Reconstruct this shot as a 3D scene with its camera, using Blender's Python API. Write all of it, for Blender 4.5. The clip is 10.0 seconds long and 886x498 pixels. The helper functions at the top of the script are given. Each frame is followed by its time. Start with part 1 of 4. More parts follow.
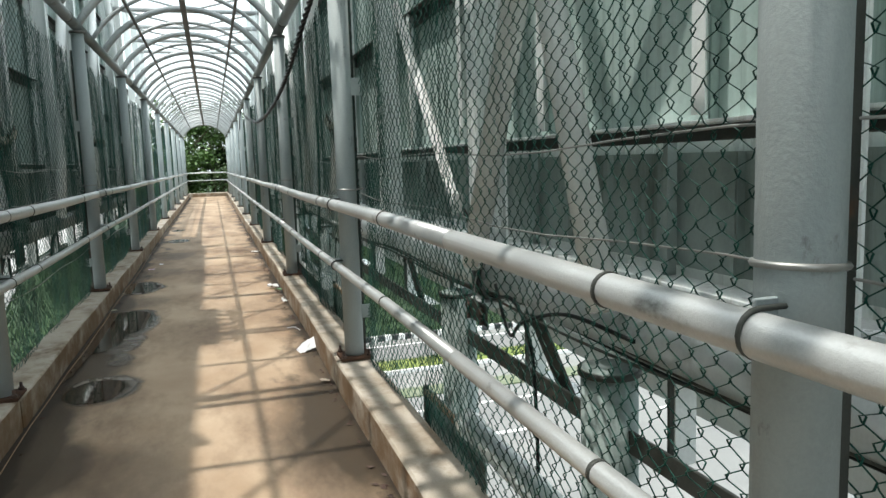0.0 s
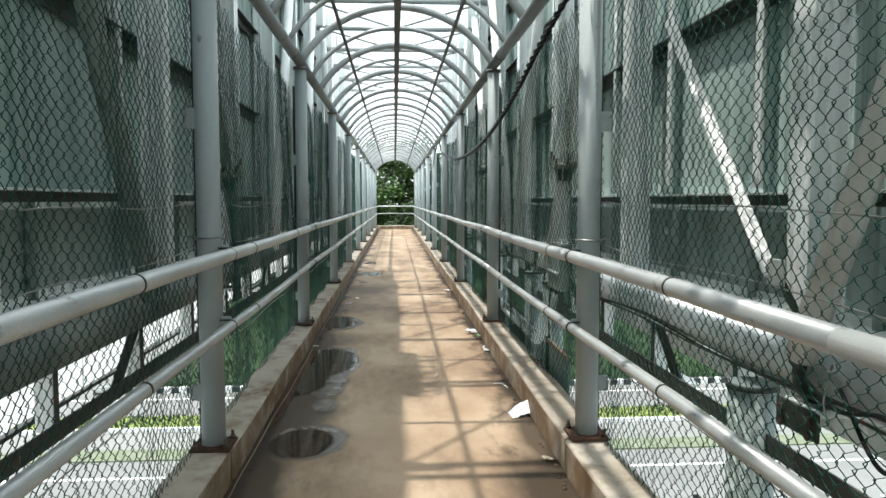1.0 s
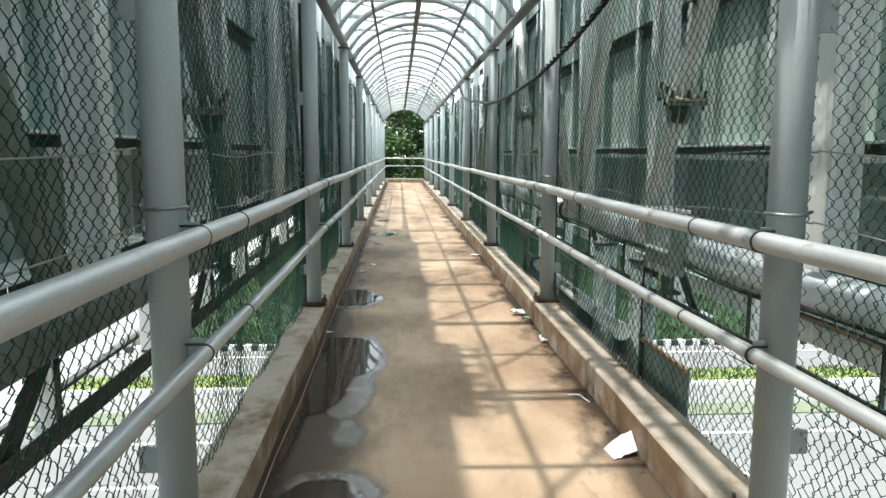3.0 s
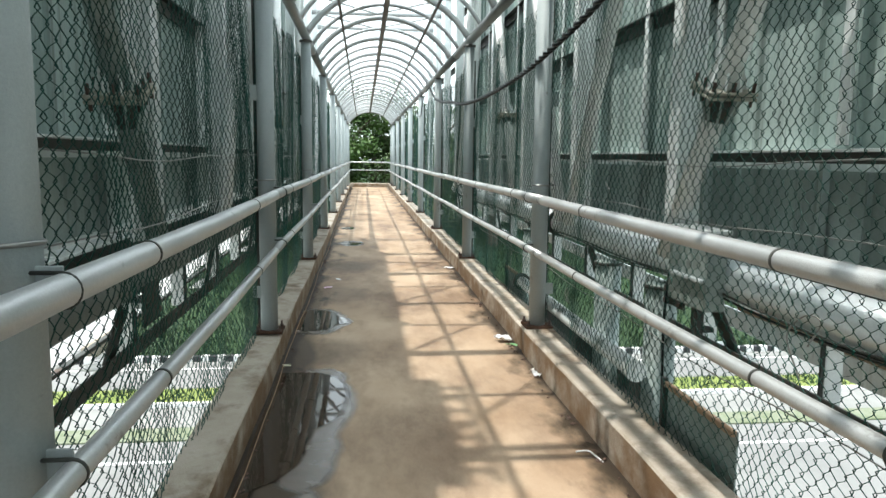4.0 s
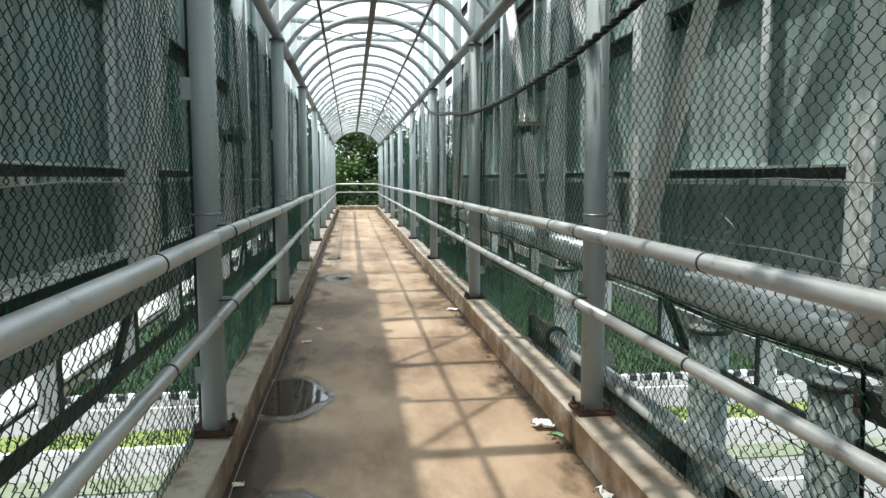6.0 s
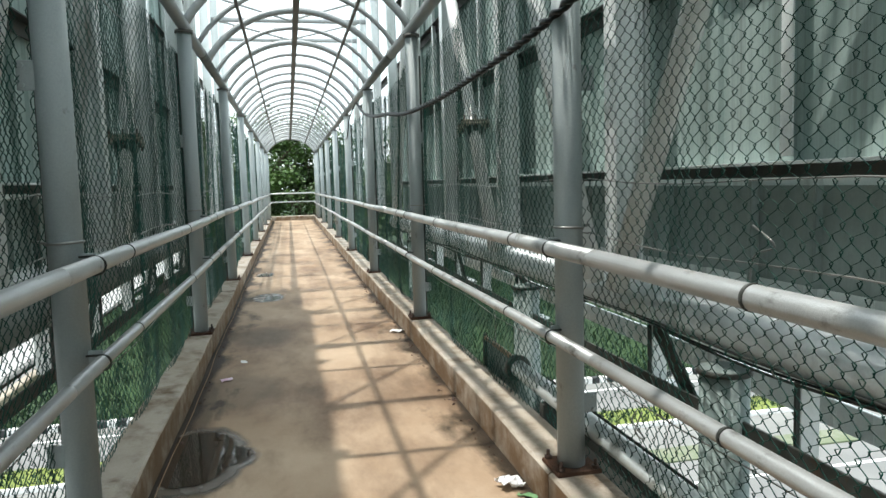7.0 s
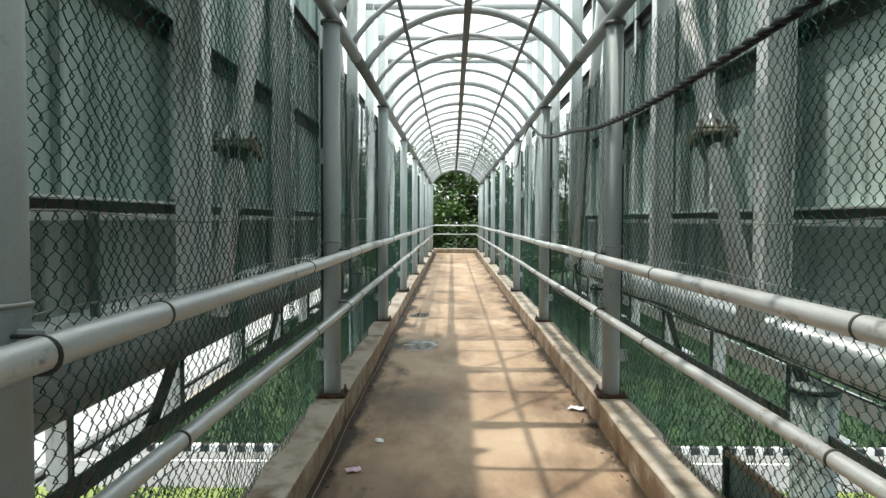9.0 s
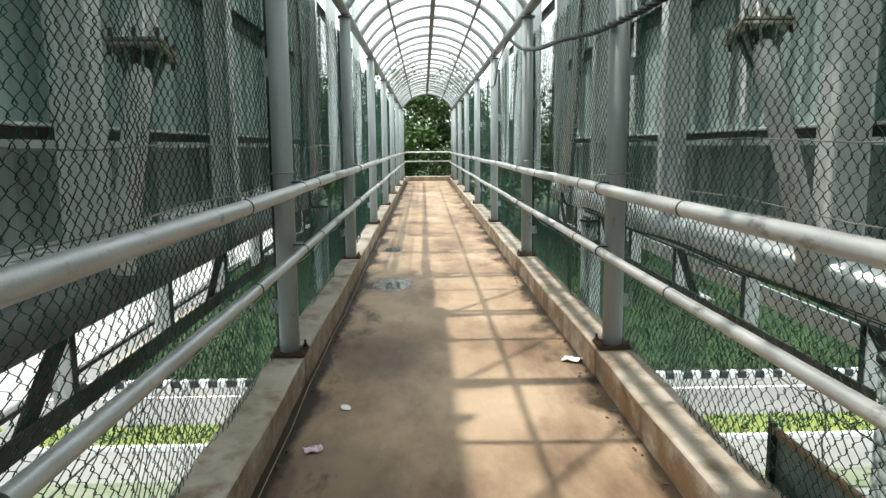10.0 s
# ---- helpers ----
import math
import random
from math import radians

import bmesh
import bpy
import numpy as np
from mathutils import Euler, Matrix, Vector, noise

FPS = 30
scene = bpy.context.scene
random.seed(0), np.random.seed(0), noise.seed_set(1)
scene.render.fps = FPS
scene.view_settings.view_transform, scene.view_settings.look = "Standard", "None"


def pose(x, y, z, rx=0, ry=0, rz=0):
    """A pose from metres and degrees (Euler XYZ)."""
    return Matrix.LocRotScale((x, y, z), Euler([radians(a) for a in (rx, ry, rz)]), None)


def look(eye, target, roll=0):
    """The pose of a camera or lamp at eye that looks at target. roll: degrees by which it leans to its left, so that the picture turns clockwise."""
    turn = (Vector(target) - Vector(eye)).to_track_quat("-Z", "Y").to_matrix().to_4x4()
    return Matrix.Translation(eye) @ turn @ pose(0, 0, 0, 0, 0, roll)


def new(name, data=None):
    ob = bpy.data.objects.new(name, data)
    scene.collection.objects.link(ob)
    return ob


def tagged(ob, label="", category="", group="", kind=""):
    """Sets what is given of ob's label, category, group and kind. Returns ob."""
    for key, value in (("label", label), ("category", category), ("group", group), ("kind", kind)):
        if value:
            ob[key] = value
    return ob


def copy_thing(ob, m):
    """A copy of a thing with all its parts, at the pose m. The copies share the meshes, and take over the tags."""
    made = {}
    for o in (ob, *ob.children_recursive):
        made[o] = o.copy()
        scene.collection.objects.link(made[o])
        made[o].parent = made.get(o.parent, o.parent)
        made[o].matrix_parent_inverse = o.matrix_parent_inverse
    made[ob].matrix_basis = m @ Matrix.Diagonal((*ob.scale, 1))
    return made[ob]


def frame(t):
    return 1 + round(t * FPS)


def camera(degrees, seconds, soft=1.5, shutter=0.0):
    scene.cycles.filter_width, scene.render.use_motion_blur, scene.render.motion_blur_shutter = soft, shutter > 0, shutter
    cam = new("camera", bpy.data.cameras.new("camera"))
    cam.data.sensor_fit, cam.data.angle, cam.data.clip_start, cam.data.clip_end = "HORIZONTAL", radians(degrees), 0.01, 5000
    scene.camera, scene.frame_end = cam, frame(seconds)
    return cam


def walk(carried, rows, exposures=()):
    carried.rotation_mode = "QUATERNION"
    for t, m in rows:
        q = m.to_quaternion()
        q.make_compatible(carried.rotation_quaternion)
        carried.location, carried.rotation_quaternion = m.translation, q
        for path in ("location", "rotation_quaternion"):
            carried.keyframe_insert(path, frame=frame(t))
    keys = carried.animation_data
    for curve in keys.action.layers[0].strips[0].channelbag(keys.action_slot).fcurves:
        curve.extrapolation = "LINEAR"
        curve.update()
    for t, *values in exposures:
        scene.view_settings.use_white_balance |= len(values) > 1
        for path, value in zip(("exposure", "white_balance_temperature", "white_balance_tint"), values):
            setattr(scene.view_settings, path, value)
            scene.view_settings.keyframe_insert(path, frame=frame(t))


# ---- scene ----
cam = camera(63.20, 10.0, 1.5)
PATH = [
    (0, (0.197, -2.151, 1.402), (0.7947, -0.2580, 1.1572), -1.90),
    (0.5, (0.108, -1.833, 1.428), (0.3214, 0.1449, 1.2212), 1.19),
    (1, (-0.041, -1.482, 1.452), (0.0924, 0.5088, 1.3176), -0.08),
    (1.5, (-0.144, -1.126, 1.439), (-0.0326, 0.8620, 1.2504), 0.35),
    (2, (-0.190, -0.754, 1.441), (-0.1124, 1.2271, 1.1750), 0.20),
    (2.2, (-0.218, -0.605, 1.433), (-0.1022, 1.3802, 1.2180), 0.57),
    (3.3, (-0.275, 0.245, 1.436), (-0.1593, 2.2229, 1.1601), 0.04),
    (3.5, (-0.278, 0.407, 1.437), (-0.1962, 2.3869, 1.1682), 0.05),
    (4, (-0.310, 0.798, 1.437), (-0.0900, 2.7693, 1.1844), 0.66),
    (4.5, (-0.292, 1.179, 1.427), (-0.1410, 3.1687, 1.2874), -0.33),
    (5, (-0.283, 1.574, 1.436), (-0.1669, 3.5663, 1.3035), 0.09),
    (5.5, (-0.299, 1.960, 1.449), (-0.0876, 3.9381, 1.2447), 0.58),
    (5.7, (-0.303, 2.109, 1.442), (-0.0542, 4.0825, 1.2309), -0.15),
    (6.8, (-0.189, 2.951, 1.438), (0.0784, 4.9288, 1.3030), -0.01),
    (7, (-0.175, 3.101, 1.445), (0.2375, 5.0497, 1.2614), -1.64),
    (7.5, (-0.141, 3.465, 1.441), (0.0371, 5.4566, 1.3992), -2.54),
    (8, (-0.124, 3.821, 1.451), (-0.0484, 5.8195, 1.4260), -0.49),
    (8.5, (-0.141, 4.215, 1.446), (-0.0567, 6.2107, 1.3444), 1.25),
    (9, (-0.140, 4.644, 1.426), (-0.1652, 6.6420, 1.3437), 0.17),
    (9.5, (-0.131, 5.027, 1.422), (-0.1853, 7.0225, 1.3015), 0.64),
    (10, (-0.159, 5.429, 1.413), (-0.1087, 7.4086, 1.1297), -0.57),
]
# the clip camera opens up a little on the way, then settles and turns slightly warmer
EXPOSURES = [(0, 0.35, 6520, 10), (0.5, 0.38, 6500, 10), (1, 0.5, 6480, 10), (1.5, 0.55, 6530, 10), (2, 0.71, 6500, 10), (3.5, 0.69, 6470, 10), (4, 0.66, 6460, 10), (4.5, 0.6, 6460, 10), (5, 0.47, 6460, 10), (5.5, 0.43, 6440, 10), (7, 0.4, 6470, 10), (8, 0.38, 6570, 10), (8.5, 0.38, 6630, 10), (9, 0.37, 6710, 10), (9.5, 0.38, 6720, 10), (10, 0.43, 6740, 10)]
walk(cam, [(t, look(eye, target, roll)) for t, eye, target, roll in PATH], EXPOSURES)

# ---- world, sun and exposure ----
SUN_TAN, SUN_Y = 0.294, 0.05
world = bpy.data.worlds.new("sky")
scene.world = world
world.use_nodes = True
wn = world.node_tree
sky = wn.nodes.new("ShaderNodeTexSky")
sky.sky_type, sky.sun_disc = "NISHITA", False
sky.sun_elevation, sky.sun_rotation = math.atan(1 / math.hypot(SUN_TAN, SUN_Y)), radians(-80)
sky.air_density, sky.dust_density, sky.ozone_density = 1.0, 5.0, 0.6
# thin bright cloud over the blue
veil = wn.nodes.new("ShaderNodeMix")
veil.data_type = "RGBA"
veil.inputs[0].default_value, veil.inputs[7].default_value = 0.78, (6.35, 7.2, 7.4, 1)
wn.links.new(sky.outputs[0], veil.inputs[6])
wn.links.new(veil.outputs[2], wn.nodes["Background"].inputs[0])
wn.nodes["Background"].inputs[1].default_value = 0.252
lamp = bpy.data.lights.new("sun", "SUN")
lamp.energy, lamp.angle, lamp.color = 3.4, radians(0.9), (1.0, 0.97, 0.91)
sun = new("sun", lamp)
sun.matrix_world = look((-SUN_TAN * 30, SUN_Y * 30, 30), (0, 0, 0))

# ---- materials ----


def nd(nt, kind, **ins):
    n = nt.nodes.new("ShaderNode" + kind)
    for k, v in ins.items():
        sock = n.inputs[k.replace("_", " ")]
        if isinstance(v, bpy.types.NodeSocket):
            nt.links.new(v, sock)
        else:
            sock.default_value = v
    return n


def rgb(c):
    return (*c, 1.0)


def mixed(nt, fac, a, b, blend="MIX"):
    n = nt.nodes.new("ShaderNodeMix")
    n.data_type, n.blend_type = "RGBA", blend
    for sock, v in ((n.inputs[0], fac), (n.inputs[6], a), (n.inputs[7], b)):
        if isinstance(v, bpy.types.NodeSocket):
            nt.links.new(v, sock)
        else:
            sock.default_value = v if isinstance(v, (int, float)) else rgb(v)
    return n.outputs[2]


def ramp(nt, fac, lo, hi):
    n = nd(nt, "MapRange", Value=fac)
    n.inputs[1].default_value, n.inputs[2].default_value = lo, hi
    return n.outputs[0]


def surf(name, c1, c2, scale=3.0, rough=0.6, metal=0.0, bump=0.15, grain=90.0, stretch=(1, 1, 1), stain=None, vary=0.12, rough_vary=0.12):
    """A surface with broad blotches from c1 to c2, fine grain, and stain=(colour, scale, from, to, stretch)."""
    m = bpy.data.materials.new(name)
    m.use_nodes = True
    nt = m.node_tree
    bsdf = nt.nodes["Principled BSDF"]
    tc, info = nd(nt, "TexCoord"), nd(nt, "ObjectInfo")
    shift = nd(nt, "VectorMath")
    shift.operation = "MULTIPLY"
    shift.inputs[1].default_value = (37, 23, 41)
    comb = nd(nt, "CombineXYZ", X=info.outputs["Random"], Y=info.outputs["Random"], Z=info.outputs["Random"])
    nt.links.new(comb.outputs[0], shift.inputs[0])
    at = nd(nt, "VectorMath")
    nt.links.new(tc.outputs["Object"], at.inputs[0])
    nt.links.new(shift.outputs[0], at.inputs[1])
    co = nd(nt, "Mapping", Vector=at.outputs[0], Scale=stretch).outputs[0]
    broad = nd(nt, "TexNoise", Vector=co, Scale=scale, Detail=6.0, Roughness=0.6).outputs[0]
    fine = nd(nt, "TexNoise", Vector=at.outputs[0], Scale=grain, Detail=3.0, Roughness=0.7).outputs[0]
    col = mixed(nt, ramp(nt, broad, 0.32, 0.68), c1, c2)
    col = mixed(nt, 0.35, col, mixed(nt, fine, (0.55, 0.55, 0.55), (1.35, 1.35, 1.35)), "MULTIPLY")
    if stain:
        sc, ss, lo, hi, st = stain
        so = nd(nt, "Mapping", Vector=at.outputs[0], Scale=st).outputs[0]
        sn = nd(nt, "TexNoise", Vector=so, Scale=ss, Detail=8.0, Roughness=0.65).outputs[0]
        col = mixed(nt, ramp(nt, sn, lo, hi), col, sc)
    if vary:
        lift = nd(nt, "MapRange", Value=info.outputs["Random"])
        lift.inputs[3].default_value, lift.inputs[4].default_value = 1 - vary, 1 + vary
        hsv = nd(nt, "HueSaturation", Value=lift.outputs[0], Color=col)
        col = hsv.outputs[0]
    nt.links.new(col, bsdf.inputs["Base Color"])
    r = nd(nt, "MapRange", Value=broad)
    r.inputs[3].default_value, r.inputs[4].default_value = max(0.02, rough - rough_vary), min(1.0, rough + rough_vary)
    nt.links.new(r.outputs[0], bsdf.inputs["Roughness"])
    bsdf.inputs["Metallic"].default_value = metal
    if bump:
        b = nd(nt, "Bump", Strength=bump, Distance=0.01, Height=fine)
        b2 = nd(nt, "Bump", Strength=bump, Distance=0.03, Height=broad, Normal=b.outputs[0])
        nt.links.new(b2.outputs[0], bsdf.inputs["Normal"])
    return m


RUSTY, GRIME = (0.11, 0.045, 0.02), (0.075, 0.075, 0.065)
M_POST = surf("painted_post", (0.275, 0.315, 0.315), (0.37, 0.415, 0.41), 2.6, 0.58, 0.0, 0.14, 120, (1, 1, 0.35), ((0.15, 0.155, 0.15), 9, 0.64, 0.70, (1, 1, 0.5)), 0.08)
M_RAIL = surf("grey_rail_paint", (0.385, 0.40, 0.395), (0.545, 0.56, 0.55), 5.0, 0.36, 0.34, 0.10, 150, (1, 0.4, 1), ((0.15, 0.145, 0.13), 9, 0.60, 0.70, (1, 0.5, 1)), 0.05, 0.14)
M_ROOF = surf("roof_steel", (0.33, 0.35, 0.35), (0.43, 0.45, 0.45), 3.0, 0.45, 0.2, 0.06, 120, (1, 1, 1), (GRIME, 6, 0.62, 0.72, (1, 1, 1)), 0.08)
M_BAR = surf("dark_bar", (0.10, 0.10, 0.095), (0.15, 0.145, 0.135), 5.0, 0.6, 0.2, 0.1, 100, vary=0.05)
M_DECK = surf("deck_concrete", (0.305, 0.208, 0.130), (0.485, 0.375, 0.266), 1.2, 0.62, 0.0, 0.12, 160, (1, 0.7, 1), ((0.13, 0.083, 0.053), 1.3, 0.44, 0.74, (1.5, 0.6, 1)), 0.0, 0.2)


def damp_edges(m):
    """Dirt and damp that gathers along both kerbs, in ragged patches."""
    nt = m.node_tree
    bsdf = nt.nodes["Principled BSDF"]
    col, rgh = bsdf.inputs["Base Color"].links[0].from_socket, bsdf.inputs["Roughness"].links[0].from_socket
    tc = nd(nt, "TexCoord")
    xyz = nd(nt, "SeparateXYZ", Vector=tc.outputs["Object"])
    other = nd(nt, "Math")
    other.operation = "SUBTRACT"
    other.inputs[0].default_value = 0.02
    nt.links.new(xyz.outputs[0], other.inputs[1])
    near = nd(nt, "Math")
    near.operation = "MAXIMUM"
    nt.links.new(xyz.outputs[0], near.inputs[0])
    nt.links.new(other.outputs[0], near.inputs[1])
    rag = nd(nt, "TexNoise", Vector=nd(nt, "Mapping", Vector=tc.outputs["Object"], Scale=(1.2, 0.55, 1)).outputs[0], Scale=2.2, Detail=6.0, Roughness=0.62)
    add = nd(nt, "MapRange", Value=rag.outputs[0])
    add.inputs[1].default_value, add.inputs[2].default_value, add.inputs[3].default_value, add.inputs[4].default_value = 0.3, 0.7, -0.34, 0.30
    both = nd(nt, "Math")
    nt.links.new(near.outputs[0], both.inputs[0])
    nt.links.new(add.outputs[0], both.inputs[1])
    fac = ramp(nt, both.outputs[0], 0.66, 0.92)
    # damp stains that spread from the edges
    for sx, sy, rx, ry, deep in ((0.92, 1.65, 0.52, 1.20, 0.97), (0.90, 2.9, 0.20, 1.1, 0.85), (-0.42, 1.25, 0.48, 0.55, 0.40), (-0.66, 1.55, 0.25, 0.45, 0.85), (-0.82, 1.7, 0.26, 1.4, 0.92), (-0.80, 3.3, 0.38, 1.1, 0.92), (-0.82, 5.9, 0.20, 0.9, 0.85), (-0.82, 8.0, 0.15, 0.8, 0.7), (-0.50, 0.2, 0.34, 0.5, 0.45), (-0.62, 6.05, 0.34, 0.40, 0.45), (-0.60, 8.3, 0.34, 0.55, 0.45), (-0.5, 10.2, 0.4, 0.5, 0.45)):
        far = nd(nt, "VectorMath", Vector=nd(nt, "Mapping", Vector=tc.outputs["Object"], Location=(-sx / rx, -sy / ry, 0), Scale=(1 / rx, 1 / ry, 0)).outputs[0])
        far.operation = "LENGTH"
        edge = nd(nt, "Math")
        nt.links.new(far.outputs["Value"], edge.inputs[0])
        nt.links.new(rag.outputs[0], edge.inputs[1])
        spot = nd(nt, "MapRange", Value=edge.outputs[0])
        spot.inputs[1].default_value, spot.inputs[2].default_value, spot.inputs[3].default_value, spot.inputs[4].default_value = 1.15, 1.60, deep, 0.0
        most = nd(nt, "Math")
        most.operation = "MAXIMUM"
        nt.links.new(fac, most.inputs[0])
        nt.links.new(spot.outputs[0], most.inputs[1])
        fac = most.outputs[0]
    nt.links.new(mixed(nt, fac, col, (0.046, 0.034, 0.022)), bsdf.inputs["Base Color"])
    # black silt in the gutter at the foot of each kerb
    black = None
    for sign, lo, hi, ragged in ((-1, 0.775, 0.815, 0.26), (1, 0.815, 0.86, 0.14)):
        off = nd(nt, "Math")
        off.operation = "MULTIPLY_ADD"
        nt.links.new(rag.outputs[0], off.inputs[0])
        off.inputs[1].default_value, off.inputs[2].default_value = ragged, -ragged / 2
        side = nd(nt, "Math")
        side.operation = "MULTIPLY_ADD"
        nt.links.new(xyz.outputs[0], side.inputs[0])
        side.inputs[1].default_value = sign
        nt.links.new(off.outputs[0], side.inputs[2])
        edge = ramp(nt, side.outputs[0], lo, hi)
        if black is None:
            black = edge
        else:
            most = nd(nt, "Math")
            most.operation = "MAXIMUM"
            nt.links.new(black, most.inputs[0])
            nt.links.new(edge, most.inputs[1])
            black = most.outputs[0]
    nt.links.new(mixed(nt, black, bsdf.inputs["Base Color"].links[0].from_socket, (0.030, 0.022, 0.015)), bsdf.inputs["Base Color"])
    wet = nd(nt, "Mix")
    wet.inputs[0].default_value = 0.0
    nt.links.new(fac, wet.inputs[0])
    nt.links.new(rgh, wet.inputs[2])
    wet.inputs[3].default_value = 0.5
    nt.links.new(wet.outputs[0], bsdf.inputs["Roughness"])


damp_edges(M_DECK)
M_KERB = surf("kerb_concrete", (0.33, 0.28, 0.215), (0.475, 0.43, 0.365), 3.2, 0.8, 0.0, 0.45, 130, (1, 0.8, 1), ((0.15, 0.105, 0.065), 4.2, 0.49, 0.70, (1, 0.8, 0.8)), 0.12)


def browned_sides(m):
    """Soil and rusty run-off in ragged streaks; a darker upright-face tone is put into the colour by normal, the top
    stays greyer.
    """
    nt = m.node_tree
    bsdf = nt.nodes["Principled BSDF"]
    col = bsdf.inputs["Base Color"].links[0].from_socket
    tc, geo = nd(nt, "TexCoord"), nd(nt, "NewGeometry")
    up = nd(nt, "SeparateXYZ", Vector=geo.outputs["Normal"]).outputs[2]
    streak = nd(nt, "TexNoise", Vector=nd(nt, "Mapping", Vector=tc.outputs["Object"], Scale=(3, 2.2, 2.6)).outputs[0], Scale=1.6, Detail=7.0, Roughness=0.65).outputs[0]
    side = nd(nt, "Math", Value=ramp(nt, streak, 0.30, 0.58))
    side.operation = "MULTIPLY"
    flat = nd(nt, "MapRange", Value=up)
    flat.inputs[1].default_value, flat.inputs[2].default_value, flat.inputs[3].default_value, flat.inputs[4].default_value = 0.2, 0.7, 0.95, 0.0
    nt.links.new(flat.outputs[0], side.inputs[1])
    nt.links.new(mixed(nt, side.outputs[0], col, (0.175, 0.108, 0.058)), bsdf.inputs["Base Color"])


browned_sides(M_KERB)
M_RUST = surf("rusted_plate", (0.038, 0.024, 0.018), (0.11, 0.058, 0.036), 12, 0.85, 0.1, 0.5, 160, vary=0.3)
M_BOLT = surf("old_bolt", (0.05, 0.035, 0.03), (0.10, 0.06, 0.045), 20, 0.7, 0.3, 0.3, 200)
M_WIRE = surf("coated_wire", (0.004, 0.034, 0.025), (0.011, 0.080, 0.060), 2.6, 0.42, 0.0, 0.0, 60, vary=0.1)
M_TIE = surf("tie_wire", (0.22, 0.22, 0.21), (0.35, 0.35, 0.33), 8, 0.4, 0.7, 0.0, 80)
M_SHEET = surf("weathered_sheet", (0.255, 0.345, 0.320), (0.445, 0.55, 0.52), 1.8, 0.5, 0.05, 0.08, 60, (1, 2.6, 0.30), ((0.12, 0.15, 0.135), 2.6, 0.50, 0.73, (1, 4.4, 0.15)), 0.18)
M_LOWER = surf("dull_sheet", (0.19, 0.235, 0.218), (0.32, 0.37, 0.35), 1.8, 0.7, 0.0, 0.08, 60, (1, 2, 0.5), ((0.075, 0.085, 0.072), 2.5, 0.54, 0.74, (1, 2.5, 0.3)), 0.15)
M_COL = surf("pale_steel", (0.70, 0.75, 0.735), (0.86, 0.885, 0.87), 2.2, 0.26, 0.12, 0.08, 90, (2, 2, 0.35), ((0.15, 0.13, 0.085), 3.0, 0.58, 0.76, (2, 2, 0.25)), 0.14)
M_BRACE = surf("white_brace", (0.74, 0.765, 0.75), (0.88, 0.895, 0.88), 2.5, 0.24, 0.0, 0.08, 90, (2, 2, 0.4), ((0.26, 0.19, 0.11), 3.2, 0.66, 0.80, (2, 2, 0.3)), 0.06)
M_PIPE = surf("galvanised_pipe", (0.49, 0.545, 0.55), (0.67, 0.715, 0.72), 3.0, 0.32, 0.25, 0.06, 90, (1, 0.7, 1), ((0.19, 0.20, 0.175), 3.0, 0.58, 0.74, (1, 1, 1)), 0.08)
M_ANGLE = surf("dark_steel", (0.032, 0.036, 0.032), (0.078, 0.082, 0.073), 4.0, 0.6, 0.2, 0.15, 90, (1, 0.6, 1), (RUSTY, 5, 0.6, 0.75, (1, 1, 1)), 0.15)
M_LEG = surf("mottled_leg", (0.18, 0.235, 0.22), (0.33, 0.385, 0.365), 6.0, 0.65, 0.0, 0.2, 80, (1, 1, 0.6), ((0.07, 0.08, 0.065), 9.0, 0.58, 0.72, (1, 1, 0.6)), 0.12)
M_MOSS = surf("mossy_steel", (0.20, 0.185, 0.13), (0.44, 0.43, 0.37), 14.0, 0.7, 0.0, 0.3, 90, (1, 1, 1), ((0.08, 0.08, 0.045), 12, 0.55, 0.70, (1, 1, 1)), 0.12)
# left chord pipe: its shade is put into a darker, grimy pipe colour
M_PIPE_SHADED = surf("shaded_pipe", (0.11, 0.125, 0.115), (0.20, 0.215, 0.195), 4.0, 0.5, 0.1, 0.15, 80, (1, 0.6, 1), (GRIME, 5, 0.58, 0.74, (1, 1, 1)), 0.12)
# the eave pipes' dark underside is put into the whole pipe's colour
M_EAVE = surf("dark_eave", (0.13, 0.145, 0.14), (0.21, 0.225, 0.22), 3.0, 0.42, 0.1, 0.06, 120, (1, 1, 1), (GRIME, 6, 0.62, 0.72, (1, 1, 1)), 0.08)
M_PLANK = surf("old_plank", (0.20, 0.125, 0.07), (0.36, 0.25, 0.16), 4.0, 0.8, 0.0, 0.3, 60, (6, 0.6, 6))
M_ROAD = surf("pale_road", (0.15, 0.155, 0.15), (0.215, 0.22, 0.21), 0.35, 0.85, 0.0, 0.2, 30, (1, 1, 1), ((0.135, 0.135, 0.13), 0.5, 0.55, 0.8, (0.3, 1.5, 1)), 0.0)
M_GREY = surf("grey_road", (0.17, 0.175, 0.165), (0.24, 0.245, 0.23), 0.5, 0.85, 0.0, 0.2, 30, vary=0.0)
M_WHITE = surf("white_paint", (0.72, 0.72, 0.70), (0.82, 0.82, 0.80), 3, 0.6, 0.0, 0.1, 60)
M_BLACK = surf("black_paint", (0.018, 0.02, 0.022), (0.04, 0.042, 0.044), 3, 0.6, 0.0, 0.1, 60)
# the bank's shade is put into the dark greens of grass and bank_grass
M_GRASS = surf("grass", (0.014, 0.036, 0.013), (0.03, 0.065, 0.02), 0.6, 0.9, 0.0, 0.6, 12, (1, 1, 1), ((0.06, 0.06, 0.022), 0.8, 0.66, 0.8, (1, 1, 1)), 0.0)
